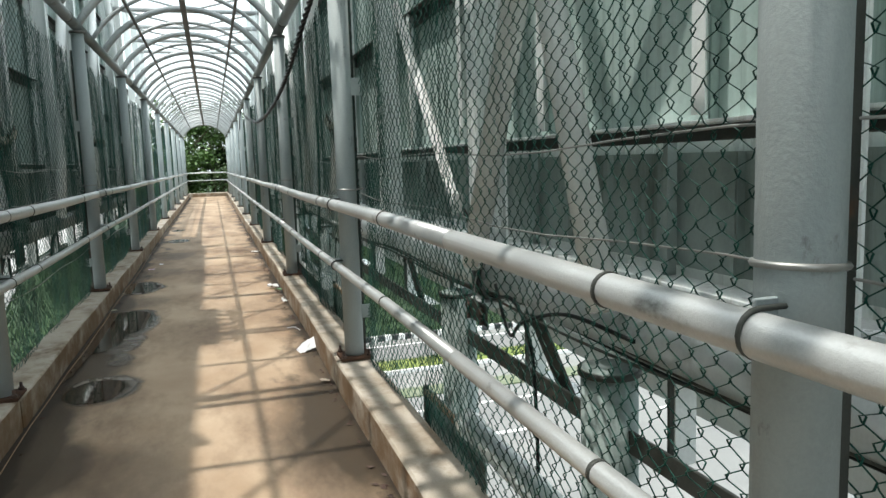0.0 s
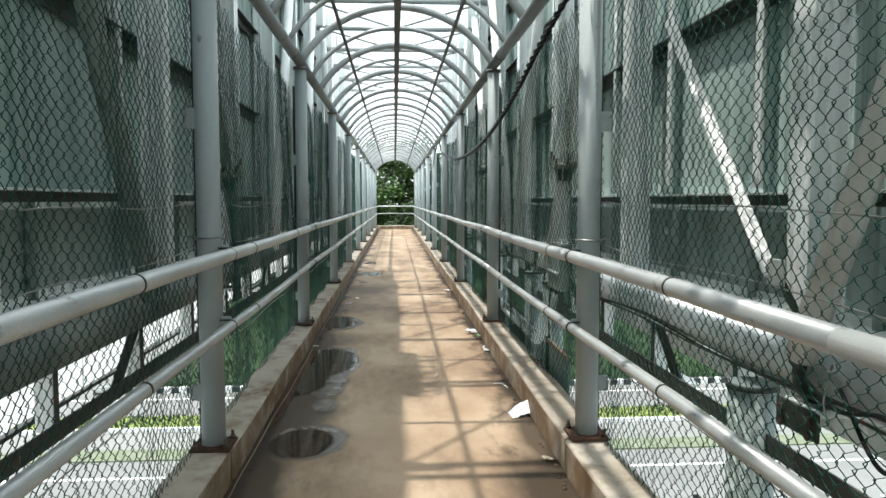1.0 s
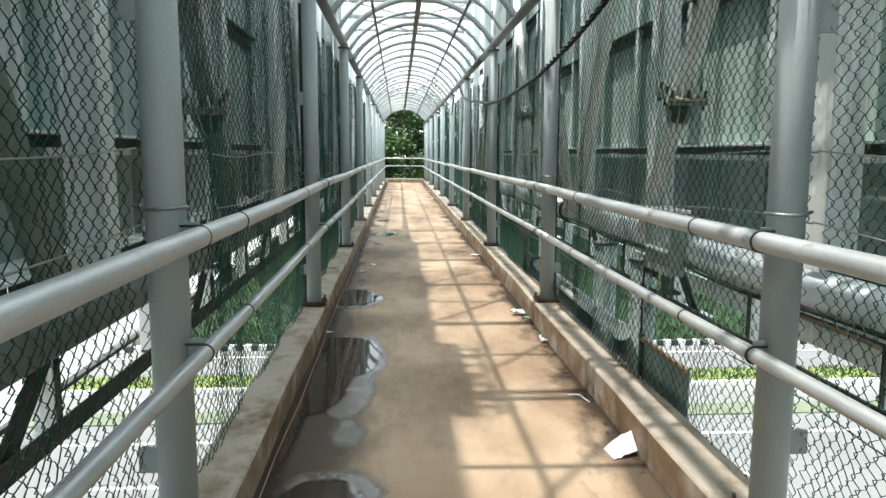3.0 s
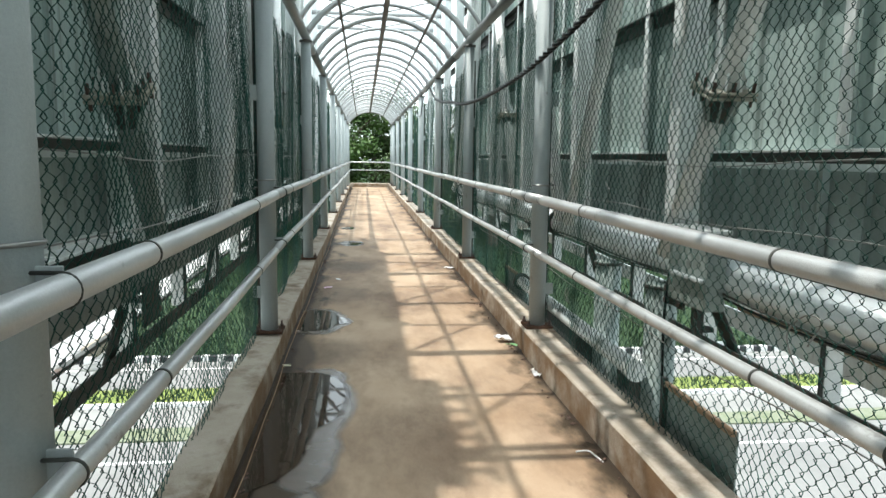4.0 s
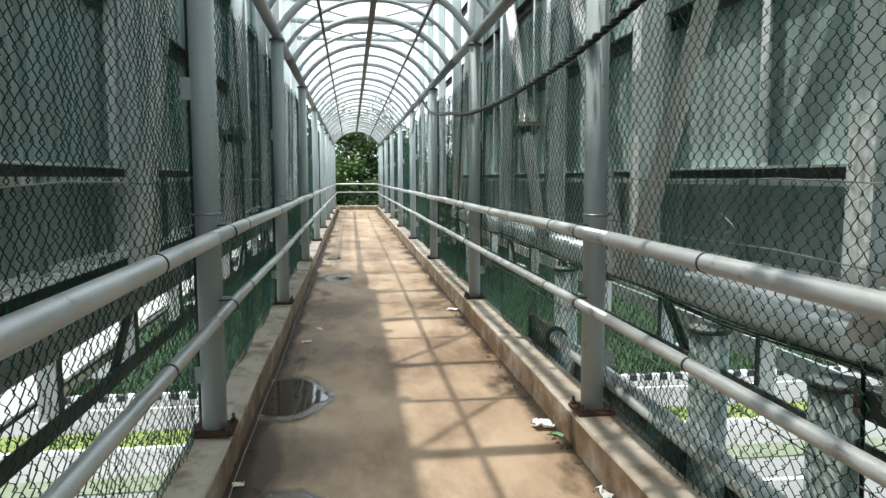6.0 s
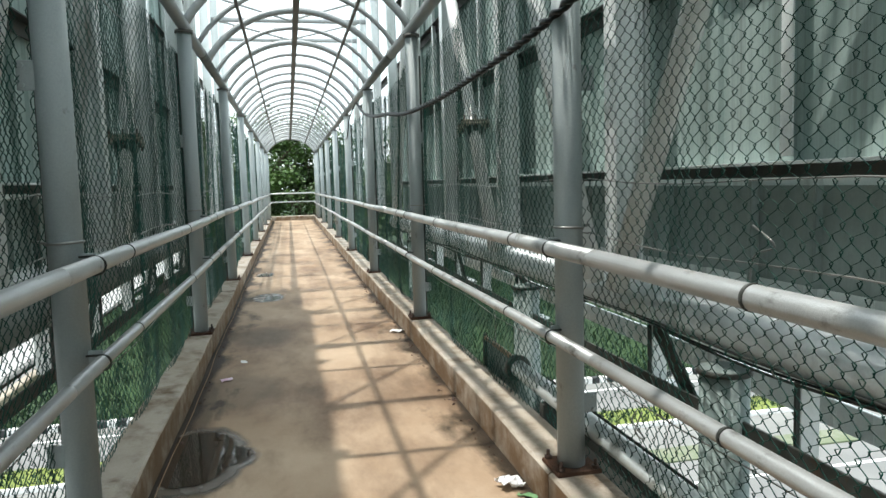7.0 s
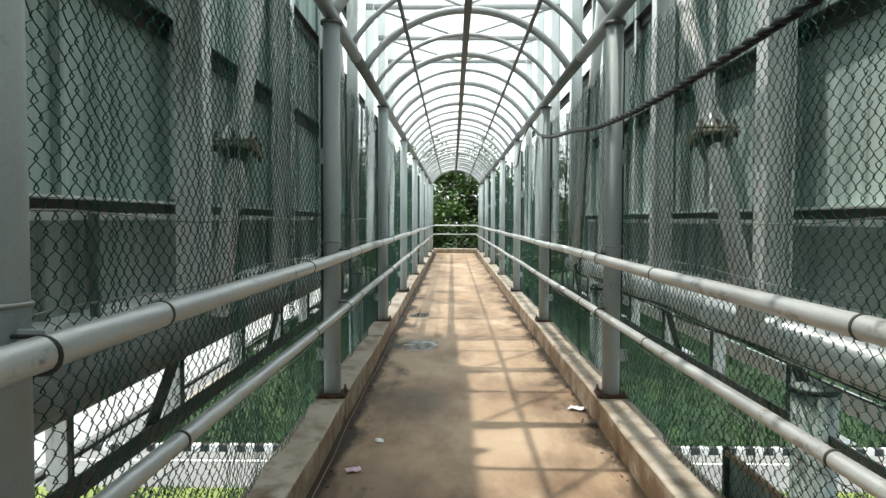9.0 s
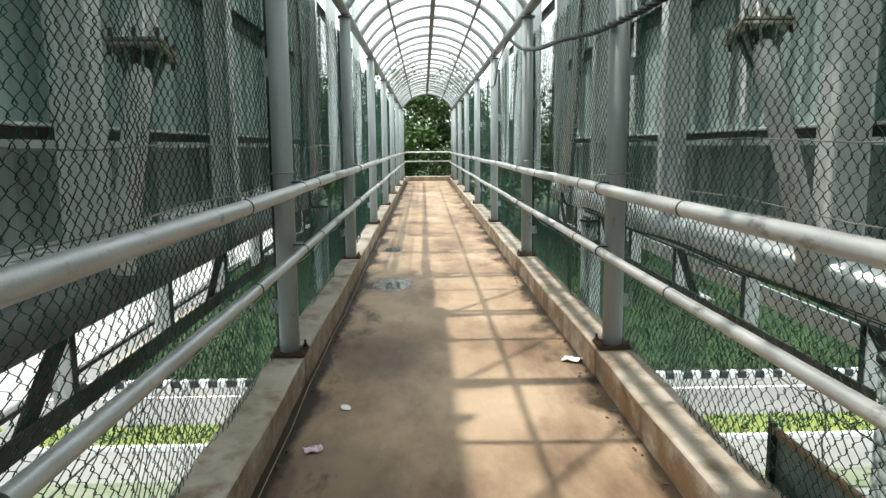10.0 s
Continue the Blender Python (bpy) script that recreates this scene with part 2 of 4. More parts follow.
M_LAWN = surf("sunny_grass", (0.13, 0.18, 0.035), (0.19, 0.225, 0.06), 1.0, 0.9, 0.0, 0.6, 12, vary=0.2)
M_VERGE = surf("weedy_verge", (0.115, 0.15, 0.075), (0.20, 0.22, 0.16), 2.0, 0.9, 0.0, 0.5, 14, vary=0.1)
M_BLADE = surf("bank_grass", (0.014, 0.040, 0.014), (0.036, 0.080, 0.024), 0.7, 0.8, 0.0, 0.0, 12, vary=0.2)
M_LEAF = surf("leaf", (0.03, 0.075, 0.015), (0.08, 0.15, 0.03), 0.8, 0.45, 0.0, 0.0, 10, vary=0.25)
M_BARK = surf("bark", (0.07, 0.055, 0.04), (0.13, 0.105, 0.08), 3, 0.9, 0.0, 0.8, 40, (1, 1, 0.3))
M_CABLE = surf("black_cable", (0.004, 0.006, 0.006), (0.011, 0.013, 0.013), 10, 0.36, 0.0, 0.1, 80)
M_ZINC = surf("bright_zinc", (0.58, 0.59, 0.57), (0.70, 0.71, 0.69), 5, 0.5, 0.1, 0.05, 90, vary=0.03)
M_PAPER = surf("white_paper", (0.66, 0.68, 0.68), (0.80, 0.80, 0.78), 8, 0.6, 0.0, 0.2, 60)
M_BAG = surf("thin_plastic", (0.55, 0.57, 0.58), (0.80, 0.80, 0.80), 18, 0.32, 0.0, 0.2, 60)
M_PINK = surf("pink_wrapper", (0.62, 0.36, 0.48), (0.75, 0.66, 0.74), 30, 0.4, 0.0, 0.2, 60)
M_GREENLIT = surf("green_scrap", (0.10, 0.25, 0.10), (0.18, 0.34, 0.15), 30, 0.5, 0.0, 0.2, 60)
M_LIME = surf("pale_lime_plastic", (0.60, 0.66, 0.38), (0.78, 0.80, 0.60), 20, 0.4, 0.0, 0.2, 60)
M_SILT = surf("silt_film", (0.105, 0.085, 0.066), (0.175, 0.152, 0.128), 4, 0.26, 0.0, 0.08, 60, vary=0.05)
# how much each dull surface glosses
for m, gloss in ((M_DECK, 0.16), (M_KERB, 0.18), (M_LOWER, 0.25), (M_SHEET, 0.35), (M_LEG, 0.25), (M_ANGLE, 0.25), (M_PIPE_SHADED, 0.30), (M_POST, 0.36), (M_WIRE, 0.18), (M_CABLE, 0.12), (M_RUST, 0.15)):
    m.node_tree.nodes["Principled BSDF"].inputs["Specular IOR Level"].default_value = gloss
snt = M_SILT.node_tree
film_noise = nd(snt, "TexNoise", Vector=nd(snt, "TexCoord").outputs["Object"], Scale=4.5, Detail=5.0, Roughness=0.6)
depth = nd(snt, "Attribute")
depth.attribute_name = "depth"
deep = nd(snt, "Math", Value=film_noise.outputs[0])
snt.links.new(depth.outputs["Fac"], deep.inputs[1])
film = nd(snt, "MixShader", Fac=ramp(snt, deep.outputs[0], 0.66, 1.30))
snt.links.new(nd(snt, "BsdfTransparent").outputs[0], film.inputs[1])
snt.links.new(snt.nodes["Principled BSDF"].outputs[0], film.inputs[2])
snt.links.new(film.outputs[0], snt.nodes["Material Output"].inputs[0])
M_STONE = surf("stone_bank", (0.30, 0.26, 0.20), (0.42, 0.37, 0.29), 1.0, 0.85, 0.0, 0.5, 20)
M_BANNER = surf("white_banner", (0.70, 0.70, 0.68), (0.82, 0.82, 0.80), 1.5, 0.6, 0.0, 0.1, 40, (1, 1, 1), ((0.38, 0.27, 0.18), 1.6, 0.66, 0.78, (1, 1, 0.5)), 0.05)
bnt = M_BANNER.node_tree
thin = nd(bnt, "BsdfTranslucent", Color=(0.76, 0.76, 0.74, 1))
both_ways = nd(bnt, "MixShader", Fac=0.82)
bnt.links.new(bnt.nodes["Principled BSDF"].outputs[0], both_ways.inputs[1])
bnt.links.new(thin.outputs[0], both_ways.inputs[2])
bnt.links.new(both_ways.outputs[0], bnt.nodes["Material Output"].inputs[0])
M_WATER = bpy.data.materials.new("puddle_water")
M_WATER.use_nodes = True
wb = M_WATER.node_tree.nodes["Principled BSDF"]
wb.inputs["Base Color"].default_value = (0.05, 0.036, 0.026, 1)
wb.inputs["Roughness"].default_value, wb.inputs["IOR"].default_value = 0.02, 1.4
wnoise = nd(M_WATER.node_tree, "TexNoise", Scale=9.0, Detail=2.0)
wbump = nd(M_WATER.node_tree, "Bump", Strength=0.03, Distance=0.01, Height=wnoise.outputs[0])
wdepth = nd(M_WATER.node_tree, "Attribute")
wdepth.attribute_name = "depth"
wmix = nd(M_WATER.node_tree, "MixShader", Fac=wdepth.outputs["Fac"])
M_WATER.node_tree.links.new(nd(M_WATER.node_tree, "BsdfTransparent").outputs[0], wmix.inputs[1])
M_WATER.node_tree.links.new(wb.outputs[0], wmix.inputs[2])
M_WATER.node_tree.links.new(wmix.outputs[0], M_WATER.node_tree.nodes["Material Output"].inputs[0])
M_WATER.node_tree.links.new(wbump.outputs[0], wb.inputs["Normal"])

# ---- mesh builder ----


class Build:
    """Collects faces of one mesh."""

    def __init__(self):
        self.v, self.f, self.s = [], [], []

    def add(self, verts, faces, smooth=False):
        n = len(self.v)
        self.v += [tuple(p) for p in verts]
        self.f += [tuple(i + n for i in f) for f in faces]
        self.s += [smooth] * len(faces)
        return self

    def box(self, lo, hi, c=0.0, turn=None, at=(0, 0, 0)):
        """A box from lo to hi with its edges chamfered by c."""
        ctr = [(a + b) / 2 for a, b in zip(lo, hi)]
        half = [abs(b - a) / 2 for a, b in zip(lo, hi)]
        c = min(c, min(half) * 0.9)
        if c <= 0:
            pts = [(sx * half[0], sy * half[1], sz * half[2]) for sx in (-1, 1) for sy in (-1, 1) for sz in (-1, 1)]
            fs = [(0, 1, 3, 2), (4, 6, 7, 5), (0, 4, 5, 1), (2, 3, 7, 6), (0, 2, 6, 4), (1, 5, 7, 3)]
        else:
            pts, idx = [], {}
            for sx in (-1, 1):
                for sy in (-1, 1):
                    for sz in (-1, 1):
                        for ax in range(3):
                            h = [half[k] - (0 if k == ax else c) for k in range(3)]
                            idx[(sx, sy, sz, ax)] = len(pts)
                            pts.append((sx * h[0], sy * h[1], sz * h[2]))
            fs = []
            for ax in range(3):
                o = [k for k in range(3) if k != ax]
                for s in (-1, 1):
                    q = []
                    for a, b in ((-1, -1), (1, -1), (1, 1), (-1, 1)):
                        g = [0, 0, 0]
                        g[ax], g[o[0]], g[o[1]] = s, a, b
                        q.append(idx[(*g, ax)])
                    fs.append(tuple(q) if (s > 0) == (ax != 1) else tuple(q[::-1]))
            for ax in range(3):
                o = [k for k in range(3) if k != ax]
                for a in (-1, 1):
                    for b in (-1, 1):
                        g0, g1 = [0, 0, 0], [0, 0, 0]
                        g0[ax], g1[ax] = -1, 1
                        for g in (g0, g1):
                            g[o[0]], g[o[1]] = a, b
                        fs.append((idx[(*g0, o[0])], idx[(*g1, o[0])], idx[(*g1, o[1])], idx[(*g0, o[1])]))
            for sx in (-1, 1):
                for sy in (-1, 1):
                    for sz in (-1, 1):
                        fs.append(tuple(idx[(sx, sy, sz, ax)] for ax in range(3)))
        m = (turn or Matrix()).to_3x3() if turn else None
        out = []
        for p in pts:
            q = Vector([p[k] + ctr[k] for k in range(3)])
            if m:
                q = m @ q
            out.append(q + Vector(at))
        return self.add(out, fs)

    def path(self, pts, r, seg=8, closed=False, caps=True):
        """A round tube along points; r may be a list."""
        pts = [Vector(p) for p in pts]
        n = len(pts)
        rs = r if isinstance(r, (list, tuple)) else [r] * n
        side = None
        verts = []
        for i, p in enumerate(pts):
            a, b = pts[(i - 1) % n if closed else max(i - 1, 0)], pts[(i + 1) % n if closed else min(i + 1, n - 1)]
            d = (b - a).normalized()
            if side is None:
                side = d.cross(Vector((0, 0, 1)) if abs(d.z) < 0.9 else Vector((1, 0, 0))).normalized()
            side = (side - d * side.dot(d)).normalized()
            up = d.cross(side)
            for k in range(seg):
                w = 2 * math.pi * k / seg
                verts.append(p + rs[i] * (math.cos(w) * side + math.sin(w) * up))
        fs = []
        for i in range(n if closed else n - 1):
            for k in range(seg):
                a, b = i * seg + k, i * seg + (k + 1) % seg
                c, d = ((i + 1) % n) * seg + (k + 1) % seg, ((i + 1) % n) * seg + k
                fs.append((a, b, c, d))
        base = len(self.v)
        self.add(verts, fs, True)
        if caps and not closed:
            self.f += [tuple(base + k for k in reversed(range(seg))), tuple(base + (n - 1) * seg + k for k in range(seg))]
            self.s += [False, False]
        return self

    def tube(self, a, b, r, seg=12):
        return self.path([a, b], r, seg)

    def ring(self, ctr, axis, big, small, seg=14, sides=6, part_turn=1.0):
        """A torus, or a part of one, about an axis."""
        ax = Vector(axis).normalized()
        u = ax.cross(Vector((0, 0, 1)) if abs(ax.z) < 0.9 else Vector((1, 0, 0))).normalized()
        w = ax.cross(u)
        n = seg if part_turn >= 1 else seg + 1
        pts = [Vector(ctr) + big * (math.cos(2 * math.pi * part_turn * k / seg) * u + math.sin(2 * math.pi * part_turn * k / seg) * w) for k in range(n)]
        return self.path(pts, small, sides, closed=part_turn >= 1)

    def bar(self, a, b, wide, thick, c=0.002, lean=(1, 0, 0)):
        """A flat bar from a to b; thick runs along lean."""
        a, b = Vector(a), Vector(b)
        d = (b - a).normalized()
        t = (Vector(lean) - d * Vector(lean).dot(d)).normalized()
        s = d.cross(t)
        m = Matrix((s, t, d)).transposed()
        return self.box((-wide / 2, -thick / 2, 0), (wide / 2, thick / 2, (b - a).length), c, m, a)

    def mesh(self, name, material):
        me = bpy.data.meshes.new(name)
        me.from_pydata(self.v, [], self.f)
        me.polygons.foreach_set("use_smooth", self.s)
        bm = bmesh.new()
        bm.from_mesh(me)
        bmesh.ops.recalc_face_normals(bm, faces=bm.faces)
        bm.to_mesh(me)
        bm.free()
        me.materials.append(material)
        return me


def raw_mesh(name, verts, faces, material, smooth=True):
    me = bpy.data.meshes.new(name)
    me.from_pydata(verts, [], faces)
    me.polygons.foreach_set("use_smooth", [smooth] * len(me.polygons))
    me.materials.append(material)
    return me


def thing(name, label, category, at=(0, 0, 0), group="", kind="", mesh=None):
    ob = new(name, mesh)
    ob.location = at
    return tagged(ob, label, category, group, kind)


def part(name, what, material, parent, label="", at=(0, 0, 0), turn=(0, 0, 0)):
    me = what if isinstance(what, bpy.types.Mesh) else what.mesh(name, material)
    ob = new(name, me)
    ob.parent = parent
    ob.location, ob.rotation_euler = at, turn
    if label:
        ob["label"] = label
    return ob


def curve_pts(keys, steps=10):
    """A smooth line through keys (Catmull-Rom)."""
    k = [Vector(p) for p in keys]
    k = [2 * k[0] - k[1]] + k + [2 * k[-1] - k[-2]]
    out = []
    for i in range(1, len(k) - 2):
        for s in range(steps):
            t = s / steps
            a, b, c, d = k[i - 1 : i + 3]
            out.append(0.5 * (2 * b + (c - a) * t + (2 * a - 5 * b + 4 * c - d) * t * t + (3 * b - a - 3 * c + d) * t ** 3))
    return out + [k[-2]]


# ---- plan ----
BAY, FIRST, Y0, Y1 = 3.715, 2.25, -5.6, 34.0
POSTS = [FIRST + BAY * k for k in range(-2, 9)]
SHIFT = {-1: -0.02, 1: 0.015}  # the two rows of posts are a little out of step
SIDES = ((-1, 0.978, 0.872, 0.885), (1, 0.982, 0.888, 0.868))  # sign, post, rail and inner kerb
RAILS = {-1: (1.180, 0.820), 1: (1.155, 0.780)}  # heights of the top and lower rail
EAVE_X, EAVE_Z, APEX = 0.99, 2.85, 3.44
TOP_RAIL, LOW_RAIL, KERB_Z = 1.167, 0.80, 0.185
ROAD_Z = -6.8

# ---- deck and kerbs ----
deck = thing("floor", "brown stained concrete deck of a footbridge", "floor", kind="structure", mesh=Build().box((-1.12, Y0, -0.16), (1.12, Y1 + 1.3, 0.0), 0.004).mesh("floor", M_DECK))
for s, px, rx, kx in SIDES:
    kerb = thing("kerb_left" if s < 0 else "kerb_right", "raised concrete edge kerb cast in lengths between posts", "kerb", (s * 0.98, 0, 0), kind="structure")
    rng = random.Random(11 + s)
    ends = [Y0] + [y + SHIFT[s] for y in POSTS] + [Y1]
    for a, b in zip(ends, ends[1:]):
        dx, dz = rng.uniform(-0.008, 0.008), rng.uniform(-0.012, 0.006)
        q = Build()
        # profile with a worn inner arris
        prof = [(kx + 0.001, 0.001), (kx, KERB_Z - 0.010), (kx + 0.009, KERB_Z), (1.085, KERB_Z + 0.003), (1.10, KERB_Z - 0.02), (1.10, 0.001)]
        along = [0.0, 0.006] + [k / 24 for k in range(1, 24)] + [0.994, 1.0]
        n = len(along)
        vs = []
        for i in range(n):
            y = a + 0.013 + (b - a - 0.026) * along[i]
            worn = 0.014 if i in (0, n - 1) else 0.0
            for x, z in prof:
                j = 0.004 * math.sin(2.1 * y + 31 * z) + 0.003 * noise.noise(Vector((x * 4, y * 3.0, z * 4)))
                vs.append((s * (x + dx + (j + worn * 0.6 if x < 1 else 0)) - s * 0.98, y, z + (dz + j * 0.6 - worn if z > 0.05 else 0)))
        k = len(prof)
        fs = [(i * k + m, i * k + (m + 1) % k, (i + 1) * k + (m + 1) % k, (i + 1) * k + m) for i in range(n - 1) for m in range(k)]
        fs += [tuple(range(k)), tuple((n - 1) * k + m for m in reversed(range(k)))]
        q.add(vs, fs)
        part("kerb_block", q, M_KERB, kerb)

# ---- fence posts ----


def fence_post(s, px, rx):
    post = thing("fence_post", "grey painted steel pipe post bolted to the kerb", "fence post", group="fence posts")
    part("pipe", Build().tube((0, 0, KERB_Z + 0.014), (0, 0, EAVE_Z - 0.075), 0.060, 20), M_POST, post)
    plate = part("base_plate", Build().box((-0.10, -0.10, KERB_Z + 0.001), (0.10, 0.10, KERB_Z + 0.021), 0.003), M_RUST, post, "rusted base plate")
    for bx in (-0.078, 0.078):
        for by in (-0.078, 0.078):
            b = Build().tube((bx, by, KERB_Z + 0.02), (bx, by, KERB_Z + 0.062), 0.008, 8)
            b.path([(bx, by, KERB_Z + 0.021), (bx, by, KERB_Z + 0.036)], 0.016, 6)
            part("anchor_bolt", b, M_BOLT, plate)
    part("top_flange", Build().path([(0, 0, EAVE_Z - 0.085), (0, 0, EAVE_Z - 0.06)], 0.075, 16), M_BAR, post, "dark top flange")
    for z, h in ((1.86, 0.105), (0.48, 0.085)):
        a, b = sorted((s * 0.045, s * 0.108))
        tab = Build().box((a, -0.034, z - h / 2), (b, -0.026, z + h / 2), 0.002)
        for dz in (-h / 3, h / 3):
            tab.path([(s * 0.090, -0.046, z + dz), (s * 0.090, 0.0, z + dz)], 0.010, 6)
        part("clamp_tab", tab, M_POST, post)
    top, low = RAILS[s]
    loop = Build().ring((0, 0, top + 0.085), (0.05 * s, 0.03, 1), 0.062, 0.006, 18, 6)
    loop.path([(s * 0.06, 0.0, top + 0.085), (s * 0.11, 0.04, top + 0.09), (s * 0.13, 0.16, top + 0.082)], 0.006, 6)
    part("wire_loop", loop, M_TIE, post, "bent galvanised tie wire")
    for z in (top, low):
        back = -s * (px - rx)
        pad = Build().box((min(back, -s * 0.045), -0.022, z - 0.022), (max(back, -s * 0.045), -0.015, z + 0.046), 0.002)
        part("rail_saddle", pad, M_POST, post)
        u = Build()
        rr = 0.034 if z == top else 0.028
        for dy in (-0.03,):
            pts = [(back + s * 0.07, dy, z + rr)]
            pts += [(back - s * rr * math.sin(a), dy, z + rr * math.cos(a)) for a in [math.pi * k / 8 for k in range(9)]]
            pts += [(back + s * 0.07, dy, z - rr)]
            u.path(pts, 0.0045, 6)
        part("u_bolt", u, M_ANGLE, post, "dark steel u-bolt")
    return post


for s, px, rx, kx in SIDES:
    first = fence_post(s, px, rx)
    first.matrix_basis = pose(s * px, POSTS[0] + SHIFT[s], 0)
    for y in POSTS[1:] + [Y1 - 0.08]:
        y += 0.11 if s > 0 and abs(y - FIRST + BAY) < 0.1 else 0.0
        copy_thing(first, pose(s * px, y + SHIFT[s], 0))

# ---- handrails ----
for s, px, rx, kx in SIDES:
    rail = thing("handrail", "grey painted double pipe handrail fixed to the posts", "handrail", (s * rx, 0, RAILS[s][0]), group="handrails")
    rng = random.Random(5 + s)
    for z, r, nm in ((0.0, 0.033, "top_rail"), (RAILS[s][1] - RAILS[s][0], 0.025, "lower_rail")):
        y = Y0
        while y < Y1 - 0.05:
            e = min(y + 5.55, Y1 - 0.05)
            pts = [(0.004 * math.sin(0.9 * (y + (e - y) * k / 6) + s), y + (e - y) * k / 6, z + 0.004 * math.sin(1.3 * (y + (e - y) * k / 6))) for k in range(7)]
            part(nm, Build().path(pts, r, 18), M_RAIL, rail)
            y = e
        y = Y0 + 0.9
        while y < Y1 - 0.5:
            part("weld_collar", Build().path([(0.004 * math.sin(0.9 * y + s), y, z + 0.004 * math.sin(1.3 * y)), (0.004 * math.sin(0.9 * y + s), y + 0.012, z + 0.004 * math.sin(1.3 * y))], r + 0.0025, 18), M_ANGLE, rail, "dark weld ring")
            y += BAY / 2 if nm == "top_rail" else BAY / 2 + 0.02
endrail = thing("end_rail", "grey pipe rail closing the far end", "handrail", (0, Y1 + 1.1, TOP_RAIL))
part("top_rail", Build().tube((-1.9, 0, 0), (1.9, 0, 0), 0.031), M_RAIL, endrail)
part("lower_rail", Build().tube((-1.9, 0, LOW_RAIL - TOP_RAIL), (1.9, 0, LOW_RAIL - TOP_RAIL), 0.024), M_RAIL, endrail)
for x in (-1.85, 1.85):
    part("end_post", Build().tube((x, 0.06, -TOP_RAIL), (x, 0.06, 0.1), 0.04), M_POST, endrail)
thing("end_kerb", "concrete kerb across the far end", "kerb", kind="structure", mesh=Build().box((-2.0, Y1 + 1.18, -0.1), (2.0, Y1 + 1.42, KERB_Z), 0.02).mesh("end_kerb", M_KERB))
thing("end_landing", "concrete landing at the far end", "floor", kind="structure", mesh=Build().box((-2.0, Y1 + 0.02, -0.2), (-1.13, Y1 + 1.17, -0.004), 0.01).box((1.13, Y1 + 0.02, -0.2), (2.0, Y1 + 1.17, -0.004), 0.01).mesh("end_landing", M_KERB))

# ---- eaves and roof frame ----
for s in (-1, 1):
    eave = thing("eave_pipe", "long grey steel pipe along the top of the posts", "pipe", (s * EAVE_X, 0, EAVE_Z), group="eave pipes")
    y = Y0
    while y < Y1:
        e = min(y + 5.55, Y1)
        part("pipe", Build().tube((0, y, 0), (0, e, 0), 0.05, 18), M_EAVE, eave)
        if e < Y1:
            part("weld_collar", Build().tube((0, e - 0.012, 0), (0, e + 0.012, 0), 0.055, 18), M_BAR, eave)
        y = e
roof = thing("roof_frame", "open barrel roof frame of bent grey steel pipes", "roof frame", (0, 0, EAVE_Z))
rise = APEX - EAVE_Z - 0.02
RAD = (EAVE_X ** 2 + rise ** 2) / (2 * rise)
half_angle = math.asin(EAVE_X / RAD)


def arch_mesh(r):
    pts = [(RAD * math.sin(a), 0, APEX - EAVE_Z - RAD + RAD * math.cos(a)) for a in [half_angle * (k / 12 - 1) for k in range(25)]]
    return Build().path(pts, r, 10).mesh("arch", M_ROOF)


THICK, THIN = arch_mesh(0.038), arch_mesh(0.024)
for k in range(-8, 36):
    y = FIRST + BAY / 4 * k + 0.12
    if Y0 < y < Y1:
        part("arch", THICK if k % 2 == 0 else THIN, None, roof, at=(0, y, 0))
part("arch", arch_mesh(0.05), None, roof, at=(0, Y1, 0))
part("ridge_bar", Build().box((-0.035, Y0, APEX - EAVE_Z - 0.062), (0.035, Y1, APEX - EAVE_Z - 0.034), 0.004), M_BAR, roof, "dark flat ridge bar")
for x in (-0.585, 0.585):
    z = APEX - EAVE_Z - RAD + math.sqrt(RAD ** 2 - x * x)
    part("side_bar", Build().box((x - 0.016, Y0, z - 0.06), (x + 0.016, Y1, z - 0.03), 0.003), M_BAR, roof, "thin dark side bar")

# ---- chain link ----
PITCH = 0.063


